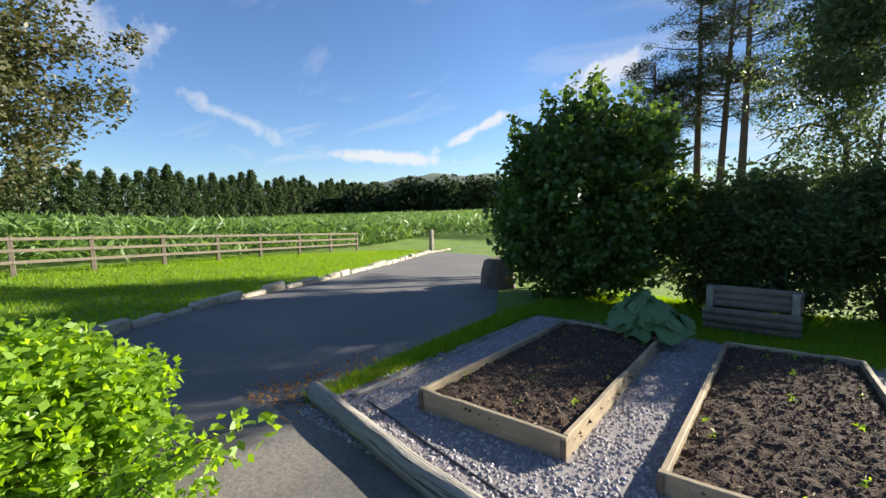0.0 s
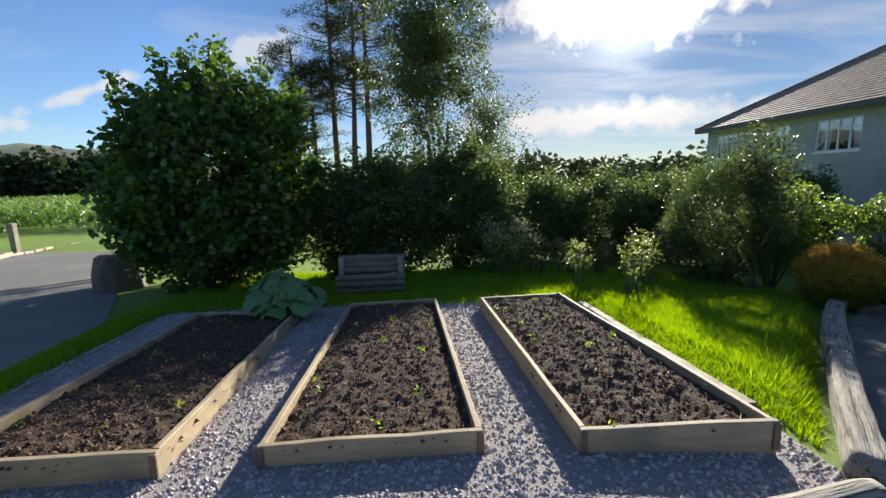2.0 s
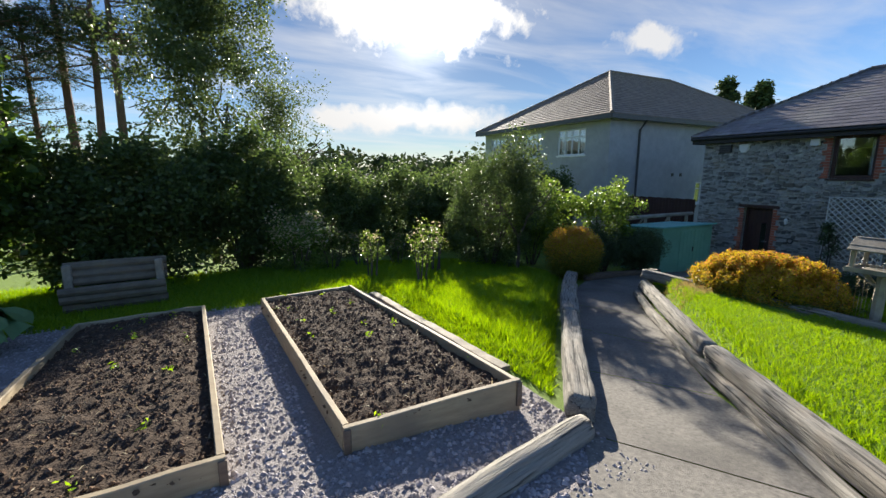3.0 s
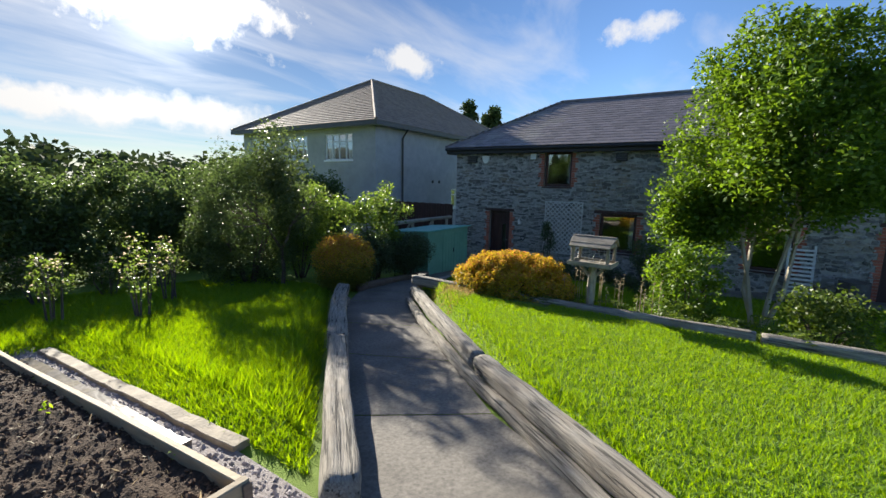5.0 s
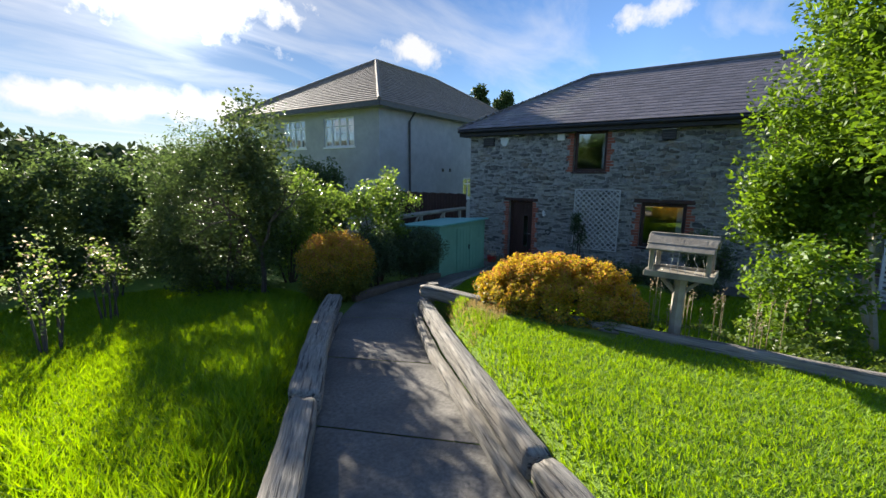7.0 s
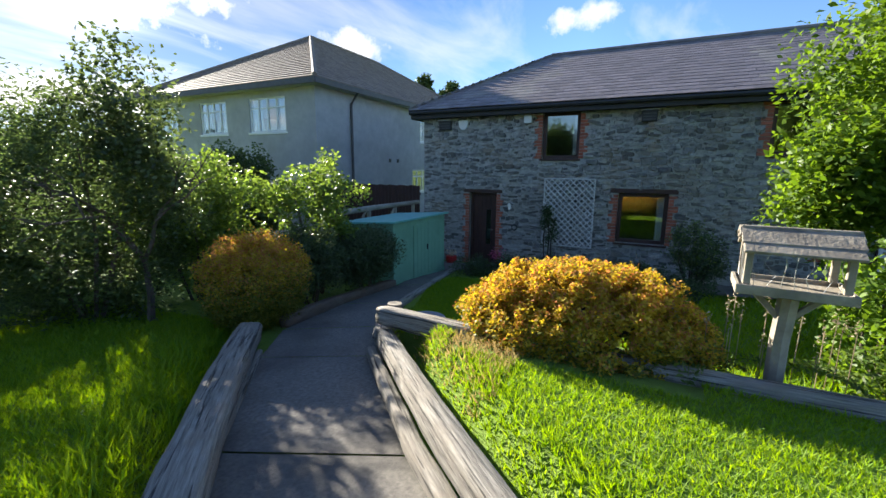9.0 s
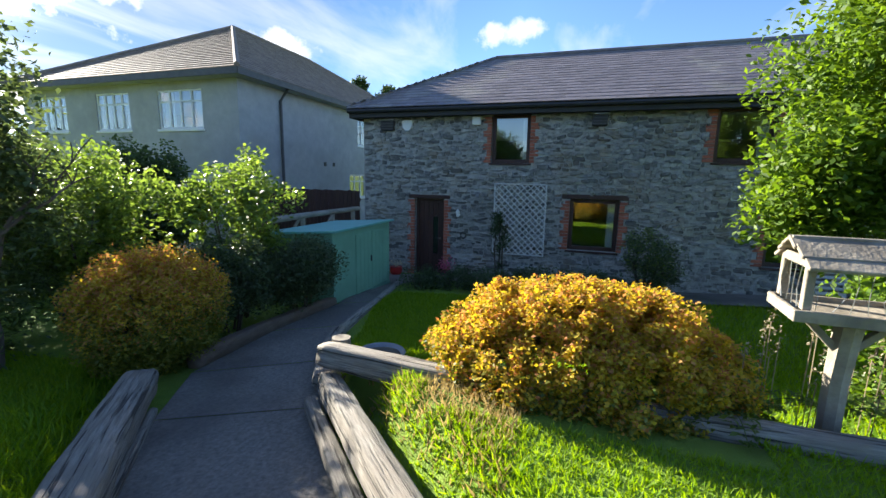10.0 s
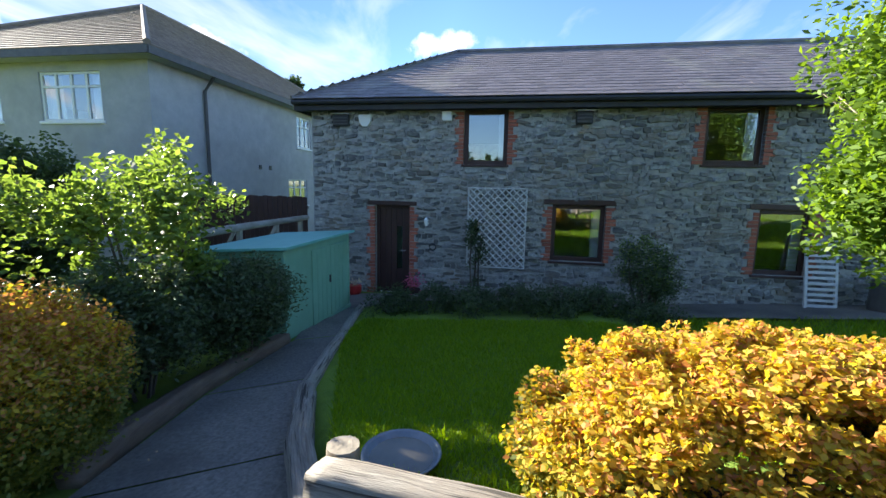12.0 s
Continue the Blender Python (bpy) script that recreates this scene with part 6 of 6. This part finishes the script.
blades("lawn_grass", "short sunlit mown lawn grass", 340000, box_region(3.0, 8.4, -4.0, 6.1, lambda x, y: right_of_path(x, y) > -0.03 and x < lawn_edge(y) - 0.06 and not (x > 8 and 3.5 < y < 5.2),
       lambda x, y: 1.5 if right_of_path(x, y) < 0.3 else 1.0), 500, 0.034, 0.0046)
blades("lawn_grass", "uneven lawn grass beside the raised beds", 190000, box_region(3.7, 8.6, 3.4, 11.4, lambda x, y: right_of_path(x, y) < -1.60 and x > 4.03),
       501, 0.055, 0.006)
blades("edge_grass", "long bright grass tufts at the lawn's edge", 26000, box_region(4.3, 8.4, 3.5, 8.2, lambda x, y: -2.1 < right_of_path(x, y) < -1.66 or (4.42 < x + (y - 3.9) * 0.1 < 4.75 and right_of_path(x, y) < -1.66)), 502, 0.12, 0.008)
blades("lawn_grass", "shaded lower lawn grass before the barn", 110000, box_region(8.6, 13.6, 3.0, 7.7, lambda x, y: y < 6.15 + (x - 8.6) * 0.40 + 0.0 and y < 7.62 and x < 13.2 and not (x < 9.4 and y < 5.3)), 503, 0.045, 0.006)
blades("verge_grass", "grass verge between the beds and the drive", 26000, box_region(-3.3, -2.1, 2.7, 9.5, lambda x, y: -2.72 - (y - 4.1) * 0.17 < x < -2.25 - (y - 3) * 0.11 or y > 7.6), 504, 0.085, 0.008)
blades("verge_grass", "broad green verge along the maize fence", 90000, box_region(-19, -5.5, -3, 20, lambda x, y: x < -6.3 - 0.62 * (y - 1.7) * (1 if y > 1.7 else 0.3) and x > fence_x(y) - 1.5), 505, 0.07, 0.016)
blades("hedge_grass", "rough grass at the foot of the hedge", 50000, box_region(-3, 4.2, 7.7, 11.5, lambda x, y: True), 506, 0.09, 0.009)
blades("dry_tufts", "dry straw-coloured tufts by the cross log", 3600, box_region(7.5, 8.5, 4.6, 6.0, lambda x, y: right_of_path(x, y) > 0.1), 507, 0.05, 0.006, M_DRYGRASS)
blades("border_grass", "rough grass and weeds in the planted border", 30000, box_region(8.4, 14.4, -4, 3.4, lambda x, y: True), 508, 0.11, 0.009)
rng = np.random.default_rng(17)
m = Mesh()
pts = np.array([(x, y, base_ground(x, y) + 0.035) for x, y in ((-2.55 + rng.normal() * 0.25 - 0.1 * q, 2.3 + rng.random() * 1.6) for q in rng.random(420))])
tagged(new("leaf_litter", leaf_mesh("leaf_litter", L_PINKTIP, pts, 0.045, rng, 1.5, 0.6)), label="brown fallen leaves drifted along the drive", category="leaves", kind="stuff")


# ---- stones, bricks and slates ----
def stone_shapes(mat, n, seed):
    out = []
    rng = np.random.default_rng(seed)
    for k in range(n):
        m = Mesh()
        v = []
        for x, s in ((0.0, 1.0), (-1.0, 0.88)):
            for y, z in ((-0.5, -0.42), (-0.34, -0.5), (0.36, -0.5), (0.5, -0.36), (0.5, 0.36), (0.3, 0.5), (-0.38, 0.5), (-0.5, 0.3)):
                v.append((x, (y + rng.normal() * 0.035) * s, (z + rng.normal() * 0.05) * s))
        m.add(v, [tuple(range(8, 16)), *[(i, 8 + i, 8 + (i + 1) % 8, (i + 1) % 8) for i in range(8)]])
        out.append(m)
    return out


shapes = stone_shapes(M_STONE, 6, 600)
shape_data = [s.data("stone", M_STONE) for s in shapes]
rng = np.random.default_rng(601)
rest = Mesh()
count = 0
z = ZB + 0.02
while z < ZE - 0.02:
    h = 0.05 + 0.065 * rng.random()
    y = Y1 - 0.02
    while y > -6.0:
        w = 0.09 + 0.24 * rng.random() ** 1.6
        ym, zm = y - w / 2, z + h / 2
        blocked = any(a - 0.10 < ym + w / 2 and ym - w / 2 < b + 0.10 and lo - 0.03 < zm + h / 2 and zm - h / 2 < hi + 0.10 for a, b, lo, hi in OPEN.values())
        if blocked:
            w = 0.07
            ym = y - w / 2
            blocked = any(a - 0.10 < ym + w / 2 and ym - w / 2 < b + 0.10 and lo - 0.03 < zm + h / 2 and zm - h / 2 < hi + 0.10 for a, b, lo, hi in OPEN.values())
        if not blocked:
            k = int(rng.integers(6))
            mm = Matrix.LocRotScale((WX + 0.004, ym, zm + rng.normal() * 0.026), Euler((rng.normal() * 0.13, 0, 0)), (0.014 + 0.03 * rng.random(), w - 0.02, (h - 0.012) * (0.55 + 0.7 * rng.random())))
            if 4.9 < ym < 8.9 and -0.6 < zm < 1.55 and count < 300:
                ob = new("stone", shape_data[k])
                ob.parent, ob.matrix_basis = facade, mm
                count += 1
            else:
                rest.add([mm @ Vector(p) for p in shapes[k].v], shapes[k].f)
        y -= w
    z += h
part("rubble_stones", rest, M_STONEJ, facade, "grey and brown slate rubble", kind="stuff")
# brick jambs, long and short by turns
brick_long = Mesh().box(-0.014, 0, 0, 0.09, 0.19, 0.063, bevel=0.004).data("brick", M_BRICK)
brick_short = Mesh().box(-0.014, 0, 0, 0.09, 0.10, 0.063, bevel=0.004).data("brick", M_BRICK)
for key, (a, b, lo, hi) in OPEN.items():
    n = int((hi - lo) / 0.073)
    for i in range(n):
        for side in (0, 1):
            big = (i // 2 + side) % 2
            w = 0.19 if big else 0.10
            ob = new("brick", brick_long if big else brick_short)
            ob.parent = facade
            ob.matrix_basis = Matrix.Translation((WX, a - w if side == 0 else b, lo + 0.004 + i * 0.073))
# slates
P0, P1, Q0, Q1 = Vector((EX - 0.05, EY, EZ)), Vector((EX - 0.05, Y0 - 0.2, EZ)), Vector((RX, RY, RZ)), Vector((RX, Y0 - 0.2, RZ))
up = (Q1 - P1).normalized()
nrm = up.cross(Vector((0, 1, 0))).normalized()
nrm = nrm if nrm.z > 0 else -nrm
tilt = Matrix((Vector((0, 1, 0)), up, nrm)).transposed().to_4x4()
slate = Mesh().box(0, 0, 0, 0.286, 0.30, 0.009).data("slate", M_SLATE)
rest = Mesh()
rng = np.random.default_rng(602)
courses, count = 19, 0
run = (Q1 - P1).length
for j in range(courses):
    s = j / courses
    y_end = EY + (RY - EY) * s
    y = Y0 - 0.2 + (0.145 if j % 2 else 0)
    while y < y_end - 0.15:
        o = P1 + up * run * s
        mm = Matrix.Translation((o.x, y, o.z)) @ tilt @ Matrix.Translation((rng.normal() * 0.002, rng.normal() * 0.004, 0.018)) @ Matrix.Rotation(-0.028 + rng.normal() * 0.004, 4, "X")
        if 2.0 < y < 6.2 and count < 300:
            ob = new("slate", slate)
            ob.parent, ob.matrix_basis = roof, mm
            count += 1
        else:
            rest.box(0, 0, 0, 0.286, 0.30, 0.009, mm)
        y += 0.29
# the hip end
E0, E1 = Vector((EX, EY + 0.04, EZ)), Vector((22.58, EY + 0.04, EZ))
for j in range(courses):
    s = j / courses
    a, b = E0.lerp(Q0, s), E1.lerp(Q0, s)
    n = max(1, int((b - a).length / 0.29))
    u2 = (Vector(((E0.x + E1.x) / 2, RY, RZ)) - (E0 + E1) / 2).normalized()
    n2 = Vector((1, 0, 0)).cross(u2).normalized()
    n2 = n2 if n2.z > 0 else -n2
    t2 = Matrix((Vector((-1, 0, 0)), u2, n2)).transposed().to_4x4()
    for i in range(n):
        p = a.lerp(b, (i + 1) / n)
        rest.box(0, 0, 0, 0.286, 0.28, 0.009, Matrix.Translation(p) @ t2 @ Matrix.Translation((0, 0, 0.018)))
part("slate_covering", rest, M_SLATEJ, roof, "overlapping purple-grey slates", kind="stuff")
